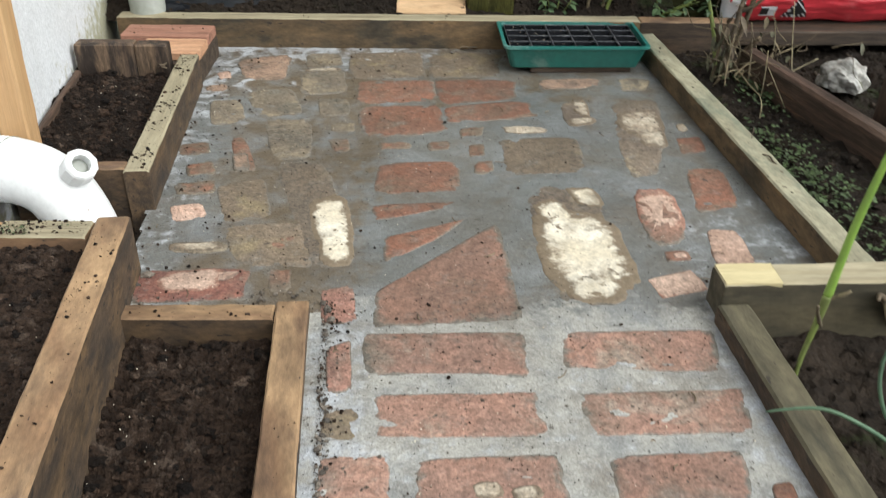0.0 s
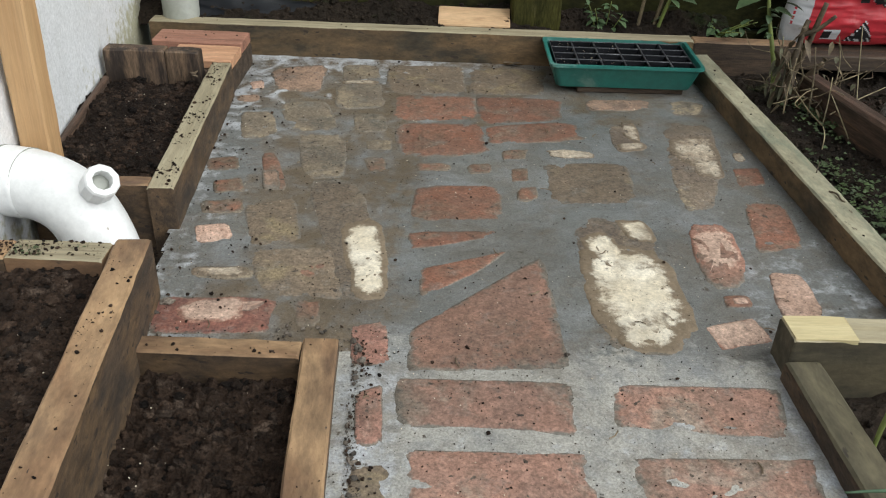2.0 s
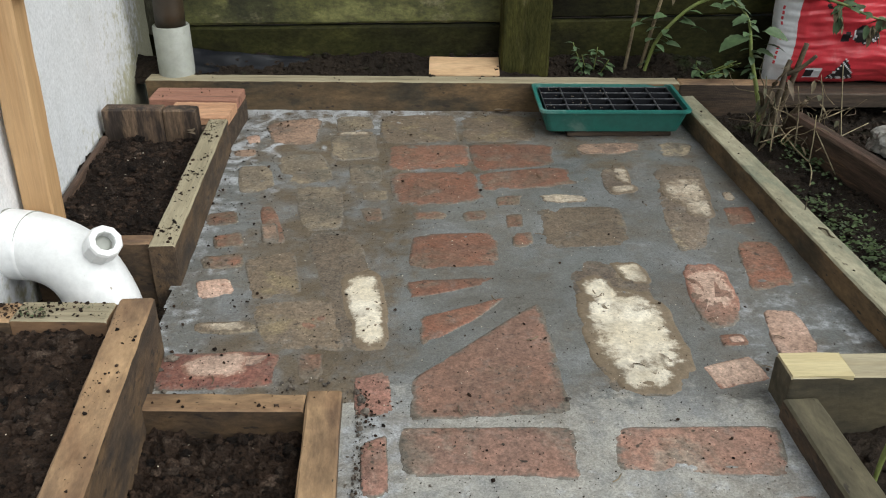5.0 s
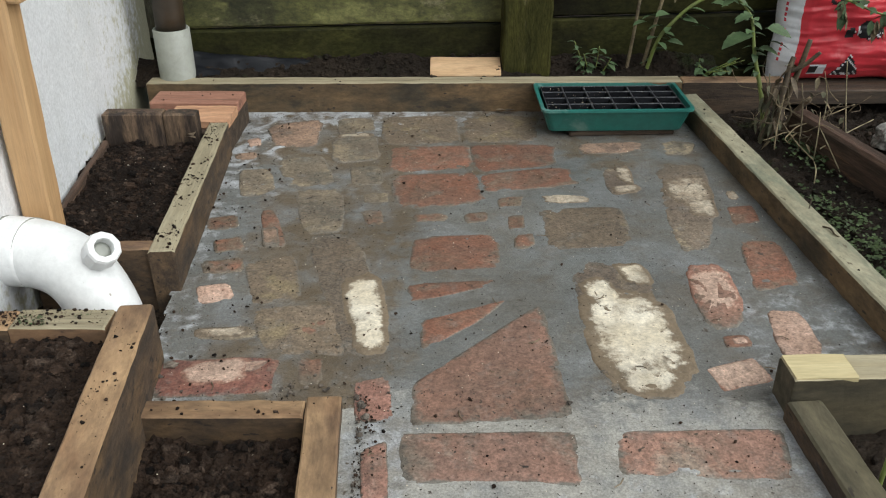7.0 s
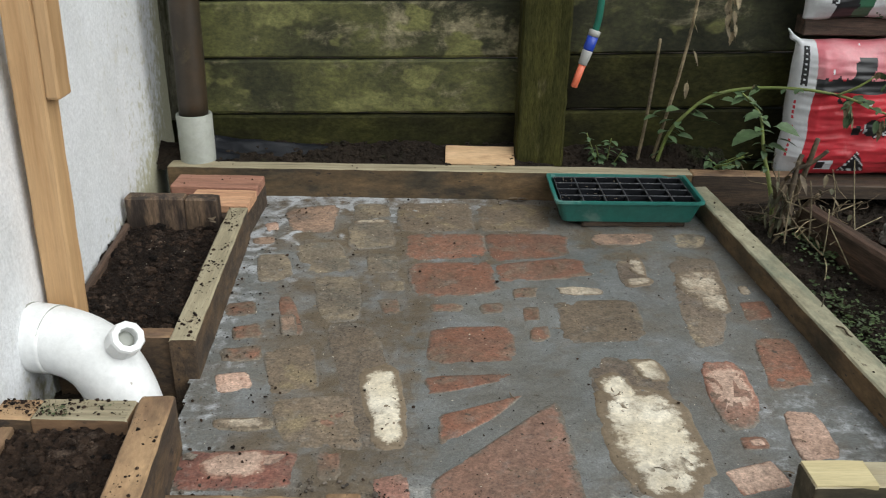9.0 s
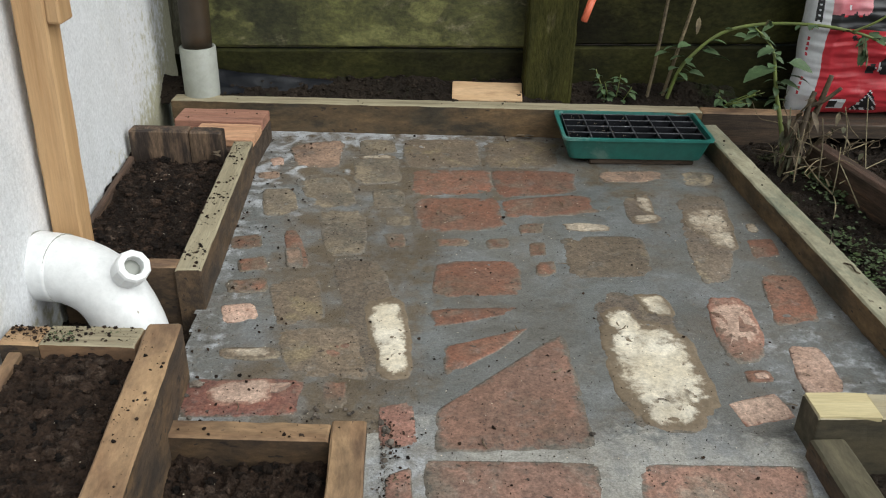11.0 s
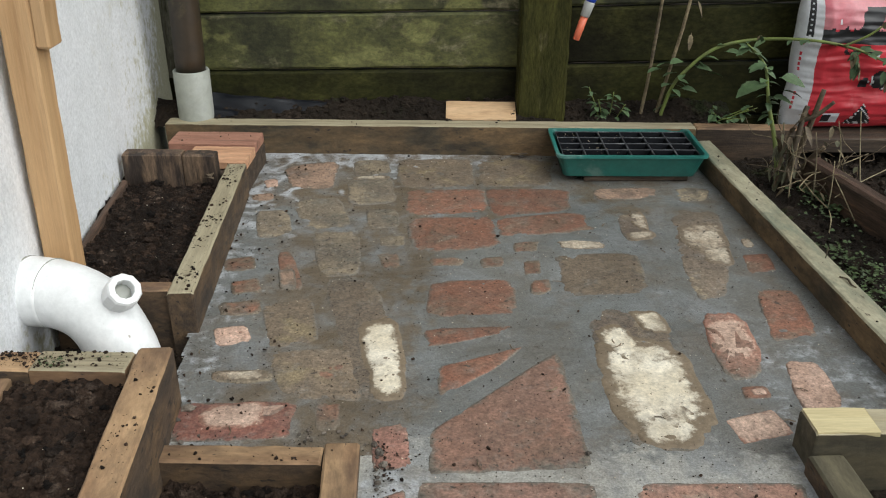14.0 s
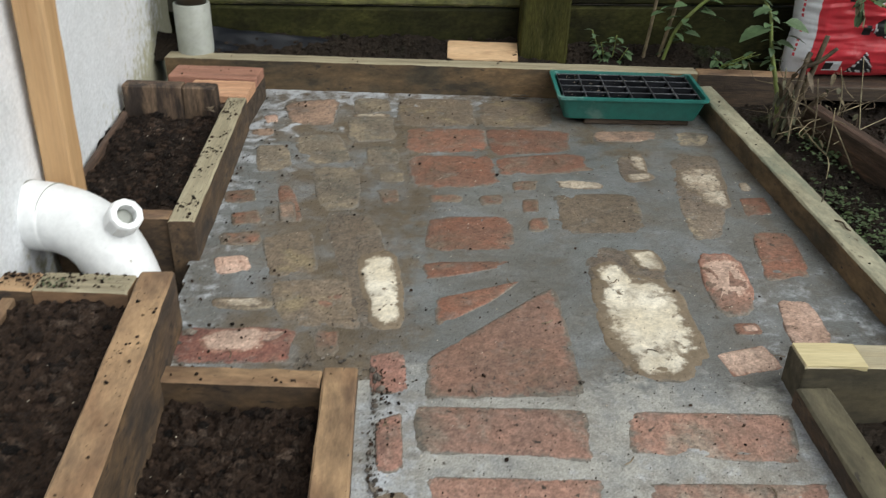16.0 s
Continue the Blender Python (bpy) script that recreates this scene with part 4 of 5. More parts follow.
for x, z in ((1.08, 0.28), (1.09, 0.26), (1.1, 0.245), (1.175, 0.235), (1.19, 0.225), (1.2, 0.25), (0.845, 0.3), (1.15, 0.33), (1.16, 0.3)):
    for k in range(3):
        leaf(weed, (x + rng.gauss(0, 0.006), 2.295, z), (rng.uniform(-0.7, 0.7), -0.3, -1.4 if z < 0.29 else 1.0), rng.uniform(0.022, 0.042), 0.014, rng, STRAW if k == 1 else LEAF, 0.2, "leaf")
part("branch", tube([(1.06, 2.312, 0.289), (1.105, 2.3, 0.315), (1.14, 2.295, 0.345)], [0.0034, 0.003, 0.002], 7), STEM, weed, smooth=True)
weed = thing("weed_plant", "leafy green weed beside the fence", "plant", group="plants by the fence")
leafy(weed, [(0.895, 2.16, 0.0), (0.88, 2.16, 0.08), (0.847, 2.17, 0.19), (0.835, 2.20, 0.27), (0.80, 2.24, 0.31)], [0.0062, 0.0056, 0.0045, 0.0032, 0.002], 30, 0.034, rng, 0.4)
for x, z, a, s in ((0.84, 0.235, 3.0, 0.085), (0.86, 0.25, 0.2, 0.06), (0.85, 0.205, 0.0, 0.05), (0.87, 0.22, 0.4, 0.05), (0.83, 0.28, 2.6, 0.05)):
    leaf(weed, (x, 2.17, z), (math.cos(a), -0.35, 0.05), s, s * 0.62, rng)
weed = thing("weed_plant", "small leafy seedling against the dark fence", "plant", group="plants by the fence")
for dx, dz in ((-0.02, 0.085), (0.0, 0.06), (0.03, 0.075), (0.055, 0.05)):
    leafy(weed, [(0.515 + dx * 0.3, 2.42, 0.045), (0.51 + dx * 0.7, 2.41, 0.045 + dz * 0.6), (0.495 + dx * 1.3, 2.40, 0.05 + dz * 1.3)], [0.0018, 0.0015, 0.001], 13, 0.026, rng, 0.35)
weed = thing("weed_plant", "low sprawling green weed at the timber edging", "plant", group="plants by the fence")
for k in range(7):
    a = rng.uniform(0, 6.28)
    leafy(weed, [(0.80, 2.40, 0.05), (0.80 + 0.04 * math.cos(a), 2.39 + 0.02 * math.sin(a), 0.085), (0.80 + 0.10 * math.cos(a), 2.37 + 0.03 * math.sin(a), 0.09 + rng.uniform(-0.02, 0.03))], [0.002, 0.0016, 0.001], 5, 0.03, rng, 0.3)

cane = thing("dry_cane", "bare brown dead stalk standing by the fence", "stalk", group="dead stalks")
part("stalk", tube([(0.607, 2.42, 0.03), (0.62, 2.41, 0.17), (0.628, 2.405, 0.30), (0.633, 2.40, 0.405)], [0.0052, 0.0042, 0.0045, 0.0034], 8), STRAW, cane, smooth=True)
cane = thing("dry_cane", "tall brown dead stalk standing by the fence", "stalk", group="dead stalks")
part("stalk", tube([(0.647, 2.43, 0.03), (0.672, 2.41, 0.2), (0.695, 2.40, 0.34), (0.715, 2.40, 0.52), (0.73, 2.41, 0.8)], [0.0052, 0.0046, 0.0042, 0.004, 0.003], 8), STRAW, cane, smooth=True)
for k in range(5):
    leaf(cane, (0.70 + rng.uniform(-0.01, 0.02), 2.40, 0.3 + 0.08 * k), (rng.uniform(-1, 1), -0.4, -1.2), 0.035, 0.012, rng, STRAW, 0.3, "dead_leaf")
hang = thing("dry_seed_head", "withered brown seed head hanging before the fence", "stalk", group="dead stalks")
part("stalk", tube([(0.80, 2.40, 0.43), (0.795, 2.40, 0.5), (0.78, 2.41, 0.7)], [0.002, 0.003, 0.003], 6), STRAW, hang)
for k in range(14):
    leaf(hang, (0.797 + rng.uniform(-0.014, 0.014), 2.40 + rng.uniform(-0.01, 0.01), 0.43 + 0.007 * k), (rng.uniform(-1, 1), rng.uniform(-1, 0), -1.6), 0.03, 0.014, rng, STRAW, 0.3, "dead_leaf")

dead = thing("dead_plant", "tangle of dry broken stalks rooted in the soil", "dead plant")
for pts, r, m in ((((0.89, 2.11, -0.01), (0.91, 2.13, 0.08), (0.925, 2.15, 0.16), (0.935, 2.16, 0.185)), 0.0085, BROWNSTALK), (((0.915, 2.16, 0.0), (0.945, 2.16, 0.12), (0.965, 2.16, 0.225)), 0.008, BROWNSTALK),
                  (((0.94, 2.16, 0.0), (0.955, 2.14, 0.06), (0.975, 2.12, 0.10)), 0.008, BROWNSTALK), (((0.925, 2.15, 0.155), (0.95, 2.14, 0.17), (0.98, 2.13, 0.205)), 0.006, BROWNSTALK)):
    part("stalk", tube(pts, [r, r * 0.85] + [r * 0.7] * (len(pts) - 2), 9), m, dead, smooth=True)
for k in range(17):
    p = Vector((0.925 + rng.gauss(0, 0.045), 2.12 + rng.gauss(0, 0.045), rng.uniform(0.0, 0.09)))
    way = Vector((rng.uniform(-1, 1), rng.uniform(-0.7, 0.7), rng.uniform(-0.1, 0.9))).normalized()
    pts = [p.copy()]
    for step in range(4):
        way = (way + Vector((rng.gauss(0, 0.35), rng.gauss(0, 0.3), rng.gauss(-0.12, 0.35)))).normalized()
        p = p + way * rng.uniform(0.02, 0.042)
        p.z = max(0.012, p.z)
        pts.append(p.copy())
    part("stalk", tube(pts, [0.0016, 0.0015, 0.0013, 0.0011, 0.0006], 6), STRAW if k % 3 else BROWNSTALK, dead, smooth=True)
for pts in (((0.93, 2.03, 0.012), (0.935, 2.06, 0.09), (0.93, 2.08, 0.15)), ((0.875, 2.03, 0.012), (0.885, 2.06, 0.06), (0.90, 2.09, 0.12)), ((0.94, 1.97, 0.012), (0.92, 2.02, 0.03), (0.90, 2.07, 0.06)), ((0.93, 2.10, 0.04), (1.0, 2.10, 0.06), (1.08, 2.12, 0.085))):
    part("stalk", tube(pts, [0.0018, 0.0016, 0.0012], 7), STRAW, dead, "pale dry stalk", smooth=True)
for k in range(14):
    a = rng.uniform(0, 6.28)
    leaf(dead, (0.93 + rng.gauss(0, 0.05), 2.12 + rng.gauss(0, 0.04), rng.uniform(0.02, 0.2)), (math.cos(a), math.sin(a), -0.8), rng.uniform(0.02, 0.05), 0.012, rng, STRAW if k % 2 else BROWNSTALK, 0.4, "dead_leaf")

PALESTRAW = surface("pale_dry_straw", (0.36, 0.31, 0.19), (0.27, 0.225, 0.13), scale=30, fine=90, bump=0.4, local=True, vary=0.2)
WITHERED = surface("withered_grey_green_leaf", (0.115, 0.115, 0.065), (0.08, 0.075, 0.045), patch=(0.15, 0.11, 0.065), scale=25, fine=90, bump=0.4, local=True, vary=0.3)
straws = thing("dry_grass", "pale dry stalks standing and leaning in the soil", "dead plant")
for pts in (((0.955, 2.0, 0.0), (0.958, 2.01, 0.05), (0.962, 2.03, 0.10)), ((0.985, 1.93, 0.0), (0.972, 1.98, 0.04), (0.965, 2.02, 0.065)), ((1.02, 1.98, 0.0), (1.018, 2.03, 0.1), (1.02, 2.08, 0.2)),
            ((0.96, 1.99, 0.03), (1.03, 2.03, 0.05), (1.10, 2.06, 0.07)), ((0.905, 1.87, 0.0), (0.91, 1.885, 0.025), (0.908, 1.9, 0.04)),
            ((0.99, 2.07, 0.02), (1.0, 2.09, 0.1), (0.985, 2.1, 0.17))):
    part("stalk", tube(pts, [0.0014, 0.0013, 0.0009], 7), PALESTRAW, straws, smooth=True)
for k in range(13):
    p = Vector((1.03 + rng.gauss(0, 0.055), 2.08 + rng.gauss(0, 0.04), rng.uniform(0.01, 0.11)))
    way = Vector((rng.uniform(-1, 1), rng.uniform(-0.5, 0.5), rng.uniform(-0.5, 1.0))).normalized()
    pts = [p.copy()]
    for step in range(3):
        way = (way + Vector((rng.gauss(0, 0.4), rng.gauss(0, 0.3), rng.gauss(-0.1, 0.4)))).normalized()
        p = p + way * rng.uniform(0.015, 0.035)
        p.z = max(0.01, p.z)
        pts.append(p.copy())
    part("wisp", tube(pts, [0.0011, 0.001, 0.0008, 0.0005], 5), STRAW if k % 2 else BROWNSTALK, straws, smooth=True)
    a = rng.uniform(0, 6.28)
    leaf(straws, p, (math.cos(a), math.sin(a), -0.9), rng.uniform(0.012, 0.03), 0.01, rng, WITHERED if k % 3 else STRAW, 0.3, "dead_leaf")
limp = thing("withered_plant", "limp grey-green withered weed hanging on its stalk", "dead plant")
for x, top in ((0.872, 0.16), (0.886, 0.13), (0.9, 0.11)):
    pts = [(x, 2.12, 0.0), (x + 0.006, 2.115, top * 0.5), (x - 0.002, 2.12, top)]
    part("stalk", tube(pts, [0.0024, 0.002, 0.0012], 6), WITHERED, limp, smooth=True)
    for k in range(15):
        z = top * rng.uniform(0.12, 1.0)
        leaf(limp, (x + rng.gauss(0, 0.008), 2.115 + rng.gauss(0, 0.008), z), (rng.uniform(-1, 1), rng.uniform(-1, 0.3), -2.2), rng.uniform(0.018, 0.04), rng.uniform(0.006, 0.013), rng, WITHERED if k % 3 else BROWNSTALK, 0.2, "dead_leaf")
rng = random.Random(77)
onion = thing("onion_plant", "green onion-like plant with thick bent blades", "plant")
FRESH = surface("fresh_green_stem", (0.22, 0.36, 0.06), (0.17, 0.28, 0.05), scale=20, fine=80, rough=(0.4, 0.6), bump=0.2, mottle=0.06, gritty=0.08)
part("blade", tube([(0.65, 1.0, 0.135), (0.653, 1.0, 0.18), (0.659, 1.0, 0.25), (0.676, 1.0, 0.36), (0.70, 1.0, 0.45)], [0.0058, 0.0052, 0.0048, 0.0042, 0.0025], 10), FRESH, onion, "bright green blade", smooth=True)
part("root", tube([(0.634, 0.99, -0.02), (0.64, 1.0, 0.035), (0.646, 1.0, 0.09), (0.65, 1.0, 0.137)], [0.002, 0.0032, 0.0042, 0.0062], 9), STEM, onion, "pale withered base", smooth=True)
for pts in (((0.648, 1.0, 0.13), (0.665, 0.99, 0.145), (0.672, 0.99, 0.15)), ((0.652, 1.0, 0.09), (0.635, 0.985, 0.12), (0.63, 0.98, 0.135))):
    part("side_shoot", tube(pts, [0.003, 0.0025, 0.002], 7), STRAW, onion, smooth=True)
HERB = surface("grey_green_blade", (0.09, 0.16, 0.09), (0.07, 0.13, 0.075), scale=20, fine=80, rough=(0.5, 0.7), bump=0.1, mottle=0.06, gritty=0.08)
chive = thing("grass_tuft", "grey-green grassy blades arching over the edging", "plant")
for pts in (((0.72, 0.86, 0.0), (0.66, 0.86, 0.045), (0.61, 0.88, 0.058), (0.55, 0.89, 0.045)), ((0.72, 0.86, 0.0), (0.70, 0.88, 0.06), (0.72, 0.90, 0.12), (0.76, 0.92, 0.16)), ((0.73, 0.86, 0.0), (0.69, 0.88, 0.05), (0.68, 0.9, 0.11), (0.71, 0.92, 0.18)),
            ((0.72, 0.85, 0.0), (0.71, 0.86, 0.06), (0.74, 0.87, 0.07), (0.79, 0.88, 0.05))):
    part("blade", tube(pts, [0.0028, 0.0028, 0.0024, 0.0012], 7), HERB, chive, smooth=True)
for k in range(9):
    a = rng.uniform(0, 6.28)
    part("blade", tube([(0.80, 0.9, -0.02), (0.80 + 0.05 * math.cos(a), 0.9 + 0.05 * math.sin(a), 0.09), (0.80 + 0.1 * math.cos(a), 0.9 + 0.1 * math.sin(a), 0.06 + rng.uniform(-0.03, 0.06))], [0.0025, 0.0022, 0.001], 6), HERB, chive, smooth=True)
root = thing("root_clump", "knotted pale root clump at the end of a timber", "root")
for k in range(12):
    a = rng.uniform(0, 6.28)
    part("root", tube([(0.85, 1.13, -0.01), (0.84 + 0.03 * math.cos(a), 1.12 + 0.03 * math.sin(a), 0.04), (0.84 + 0.05 * math.cos(a + 0.7), 1.12 + 0.04 * math.sin(a + 0.7), rng.uniform(0, 0.07))], [0.006, 0.005, 0.002], 7), BROWNSTALK if k % 2 else STRAW, root, smooth=True)

bm = bmesh.new()
for k in range(1150):
    pick = rng.random()
    cx, cy, r = ((0.885, 1.70, 0.06), (0.95, 2.04, 0.05), (0.88, 1.52, 0.06), (0.92, 1.35, 0.08))[int(pick * 4)]
    x, y, a = cx + rng.gauss(0, r * 0.55), cy + rng.gauss(0, r * 1.2), rng.uniform(0, 6.28)
    if x < 0.905 - 0.0639 * y + 0.035:
        continue
    s = rng.uniform(0.004, 0.012)
    leaf_mesh(bm, (x, y, 0.005 + hills(x, y, 0.06, 0.022) + rng.uniform(0.002, 0.014)), (math.cos(a), math.sin(a), 0.25), s, s * 0.8, 0.4, rng)
tagged(part("ground_weeds", bm, WEED, smooth=True), "small green weeds and moss on the soil", "weeds", kind="stuff")


# ---- stones set in the floor ----
SHAPE = {"brick": (13, 0.045), "red": (7, 0.075), "muddy": (5, 0.12), "slate": (14, 0.025), "dull": (7, 0.06), "buff": (5, 0.08), "pale": (5, 0.08), "pink": (4.5, 0.07),
         "block": (14, 0.035), "rosy": (6, 0.1), "sand": (3.2, 0.1), "lime": (3.0, 0.12), "chalk": (3.2, 0.12), "limed": (3.4, 0.05), "brown": (5, 0.05), "stained": (7, 0.05)}


def stone(kind, x, y, width, depth, turn, lean, taper, slant, lift=0.0, ragged=None, corner=None, name="stone", near=(1.0, 0.95, 0.72, 0.45, 0.16, 0.0)):
    """One brick or stone: a rounded, tapered outline with an uneven, slightly crowned top."""
    power, rag = SHAPE[kind]
    rag, power = ragged or rag, corner or power
    bm = bmesh.new()
    count, rows = 64, []
    seed = Vector((x * 31, y * 17, 3.0))
    for f, z in ((1.09, -0.012), (1.07, -0.0022), (1.03, -0.0002), (0.95, 0.0009), (0.72, 0.0014), (0.38, 0.0016)):
        row = []
        for k in range(count):
            a = 2 * math.pi * k / count
            c, s = math.cos(a), math.sin(a)
            u, v = math.copysign(abs(c) ** (2 / power), c), math.copysign(abs(s) ** (2 / power), s)
            edge = 1 + rag * (noise.fractal(Vector((c * 2, s * 2, 0)) + seed, 0.8, 2.2, 4) + 0.25 * noise.noise(Vector((c * 11, s * 11, 0)) + seed))
            u, v = u * f * edge, v * f * edge
            px = u * (width + 0.004) / 2 * (1 + taper * v) + lean / 2 * v
            py = v * (depth + 0.004) / 2 * (1 + slant * u)
            row.append(bm.verts.new((px, py, z + lift + (0.0009 if kind == "slate" else 0.0) + 0.0012 * noise.noise(Vector((px * 45, py * 45, 0)) + seed))))
        rows.append(row)
    for a, b in zip(rows, rows[1:]):
        for k in range(count):
            bm.faces.new((a[k], a[(k + 1) % count], b[(k + 1) % count], b[k]))
    bm.faces.new(rows[-1])
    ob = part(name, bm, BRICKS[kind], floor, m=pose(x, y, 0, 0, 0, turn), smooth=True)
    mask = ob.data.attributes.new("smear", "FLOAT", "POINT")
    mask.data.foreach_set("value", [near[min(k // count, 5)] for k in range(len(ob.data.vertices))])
    return ob


stone("pale", -0.224, 2.182, 0.112, 0.160, 9.5, 0.007, 0.16, 0.13)
stone("buff", -0.082, 2.239, 0.084, 0.092, 6.9, -0.000, 0.00, -0.08)
stone("buff", -0.073, 2.090, 0.102, 0.144, 11.0, 0.009, -0.03, 0.04)
stone("dull", 0.079, 2.207, 0.176, 0.181, 2.8, 0.003, 0.02, -0.01)
stone("dull", 0.272, 2.208, 0.175, 0.165, 0.2, 0.014, 0.07, -0.02)
stone("red", 0.102, 2.028, 0.173, 0.135, 5.3, 0.008, -0.00, -0.06)
stone("red", 0.289, 2.033, 0.182, 0.135, 4.3, 0.012, 0.02, -0.14)
stone("red", 0.116, 1.865, 0.172, 0.153, 5.5, 0.006, 0.01, -0.04)
stone("red", 0.307, 1.908, 0.194, 0.088, 10.8, 0.005, -0.01, 0.06)
stone("buff", -0.270, 1.909, 0.065, 0.131, 11.1, -0.002, -0.01, -0.04)
stone("buff", -0.172, 1.963, 0.099, 0.155, 13.2, -0.007, 0.02, -0.01)
stone("buff", -0.037, 1.937, 0.064, 0.090, 4.0, -0.004, -0.02, -0.03)
stone("buff", -0.012, 1.825, 0.048, 0.041, 7.2, -0.001, 0.03, -0.00)
stone("buff", -0.117, 1.772, 0.080, 0.190, 5.0, -0.015, 0.09, -0.03)
stone("red", -0.203, 1.698, 0.029, 0.151, 8.0, -0.021, -0.13, 0.03, corner=4.0)
stone("muddy", -0.012, 1.735, 0.033, 0.059, 6.1, -0.004, 0.22, 0.03)
stone("muddy", 0.099, 1.733, 0.058, 0.029, 6.0, -0.004, 0.01, -0.00)
stone("muddy", 0.189, 1.732, 0.043, 0.036, 13.5, 0.010, 0.03, -0.01)
stone("muddy", 0.260, 1.799, 0.045, 0.039, 7.7, 0.009, 0.06, -0.01)
stone("muddy", 0.265, 1.711, 0.030, 0.049, 10.6, 0.012, 0.02, 0.01)
stone("muddy", 0.274, 1.635, 0.034, 0.044, 15.5, 0.015, 0.01, -0.00)
stone("chalk", 0.376, 1.810, 0.085, 0.032, -0.3, -0.001, -0.01, -0.08)
stone("pale", 0.516, 2.078, 0.138, 0.058, 4.1, 0.012, 0.01, -0.00)
stone("sand", 0.670, 2.073, 0.070, 0.076, -1.2, 0.017, 0.10, -0.03)
stone("limed", 0.500, 1.900, 0.057, 0.124, 15.3, 0.038, -0.04, -0.01)
stone("limed", 0.616, 1.788, 0.093, 0.382, 0.9, 0.078, 0.24, 0.00)
stone("chalk", 0.717, 1.821, 0.019, 0.034, 18.4, 0.013, 0.00, 0.00)
stone("red", 0.711, 1.732, 0.051, 0.070, 8.5, 0.020, -0.05, -0.03)
stone("dull", 0.395, 1.688, 0.154, 0.157, 3.5, 0.013, 0.01, -0.01)
stone("red", 0.142, 1.593, 0.150, 0.124, 4.0, 0.015, -0.03, 0.01)
stone("red", 0.694, 1.542, 0.073, 0.154, 5.9, 0.039, -0.09, -0.06)
stone("slate", 0.572, 1.441, 0.066, 0.173, 5.7, 0.038, 0.02, -0.02, corner=4.0, ragged=0.07)
stone("pink", 0.659, 1.328, 0.058, 0.125, 5.4, 0.023, -0.12, -0.01)
stone("red", 0.566, 1.308, 0.037, 0.026, 6.9, 0.004, -0.03, -0.05)
stone("block", 0.544, 1.227, 0.077, 0.05, 17.0, 0.004, -0.01, 0.02)
stone("limed", 0.407, 1.362, 0.119, 0.362, -1.0, -0.004, 0.1, 0.00, ragged=0.03, corner=5.0)
stone("red", 0.133, 1.470, 0.131, 0.035, 11.4, 0.019, 0.09, -0.45)
stone("red", 0.145, 1.369, 0.132, 0.044, 31.6, 0.051, 0.13, -0.46)
stone("slate", 0.180, 1.225, 0.228, 0.156, 27.8, 0.076, 0.16, 0.51)
stone("pink", -0.260, 1.463, 0.054, 0.055, 9.5, -0.006, 0.01, -0.02)
stone("muddy", -0.265, 1.554, 0.068, 0.045, 9.3, -0.005, 0.05, 0.03)
stone("muddy", -0.272, 1.632, 0.049, 0.049, 18.6, 0.003, 0.02, 0.05)
stone("muddy", -0.302, 1.721, 0.052, 0.052, 11.7, -0.000, 0.05, -0.00)
stone("dull", -0.169, 1.505, 0.080, 0.145, 15.6, 0.006, 0.06, 0.02)
stone("brown", -0.040, 1.475, 0.082, 0.373, 5.6, -0.053, 0.15, -0.01)
stone("sand", -0.218, 1.346, 0.088, 0.031, 3.6, -0.009, 0.03, -0.05)
stone("stained", -0.209, 1.237, 0.168, 0.083, 2.4, -0.006, 0.02, -0.01, ragged=0.1)
stone("rosy", 0.019, 1.181, 0.047, 0.086, 13.4, 0.012, 0.01, 0.08)
stone("rosy", 0.029, 1.038, 0.032, 0.088, 25.3, 0.035, 0.03, 0.04)
stone("brick", 0.177, 1.064, 0.211, 0.086, -0.8, -0.006, 0.02, 0.04)
stone("brick", 0.446, 1.065, 0.204, 0.083, -1.8, 0.006, 0.01, 0.09)
stone("brick", 0.185, 0.941, 0.206, 0.076, 0.3, -0.004, 0.00, 0.01)
stone("brick", 0.451, 0.940, 0.203, 0.075, 0.8, 0.009, 0.02, 0.04)
stone("dull", 0.037, 0.926, 0.041, 0.051, 3.5, 0.003, -0.03, 0.03)
stone("brick", 0.059, 0.833, 0.079, 0.080, 4.4, 0.004, -0.03, 0.05)
stone("brick", 0.216, 0.826, 0.166, 0.078, 0.0, 0.003, -0.03, 0.06)
stone("brick", 0.439, 0.827, 0.149, 0.076, 3.6, 0.013, 0.05, -0.04)
stone("red", 0.551, 0.804, 0.023, 0.024, 10.1, 0.009, -0.06, 0.01)
stone("muddy", -0.083, 1.357, 0.042, 0.052, 10.4, -0.001, 0.03, 0.01)
stone("muddy", -0.076, 1.250, 0.032, 0.062, 8.0, 0.002, 0.02, -0.03)
stone("pink", -0.312, 2.129, 0.026, 0.055, 20.0, 0.004, 0.10, 0.0)
stone("pale", -0.318, 2.048, 0.045, 0.038, 8.0, 0.0, 0.05, 0.1)
stone("dull", -0.105, 1.354, 0.128, 0.132, 0.2, -0.030, 0.07, 0.06)


def crust(kind, x, y, width, depth, turn, lean, taper, slant):
    """Old lime mortar left on a stone: a thin ragged layer."""
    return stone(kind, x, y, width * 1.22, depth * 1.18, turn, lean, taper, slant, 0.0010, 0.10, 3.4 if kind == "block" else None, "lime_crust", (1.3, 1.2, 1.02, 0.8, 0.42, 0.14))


crust("lime", -0.009, 1.43, 0.054, 0.15, 10.1, 0.003, 0.04, 0.03)
crust("lime", 0.004, 1.345, 0.042, 0.095, 2.3, -0.008, -0.1, 0.04)
crust("block", -0.21, 1.246, 0.076, 0.05, 9.8, -0.002, 0.09, 0.06)
crust("pink", -0.167, 1.257, 0.032, 0.021, 8.0, 0.007, 0.32, -0.24)
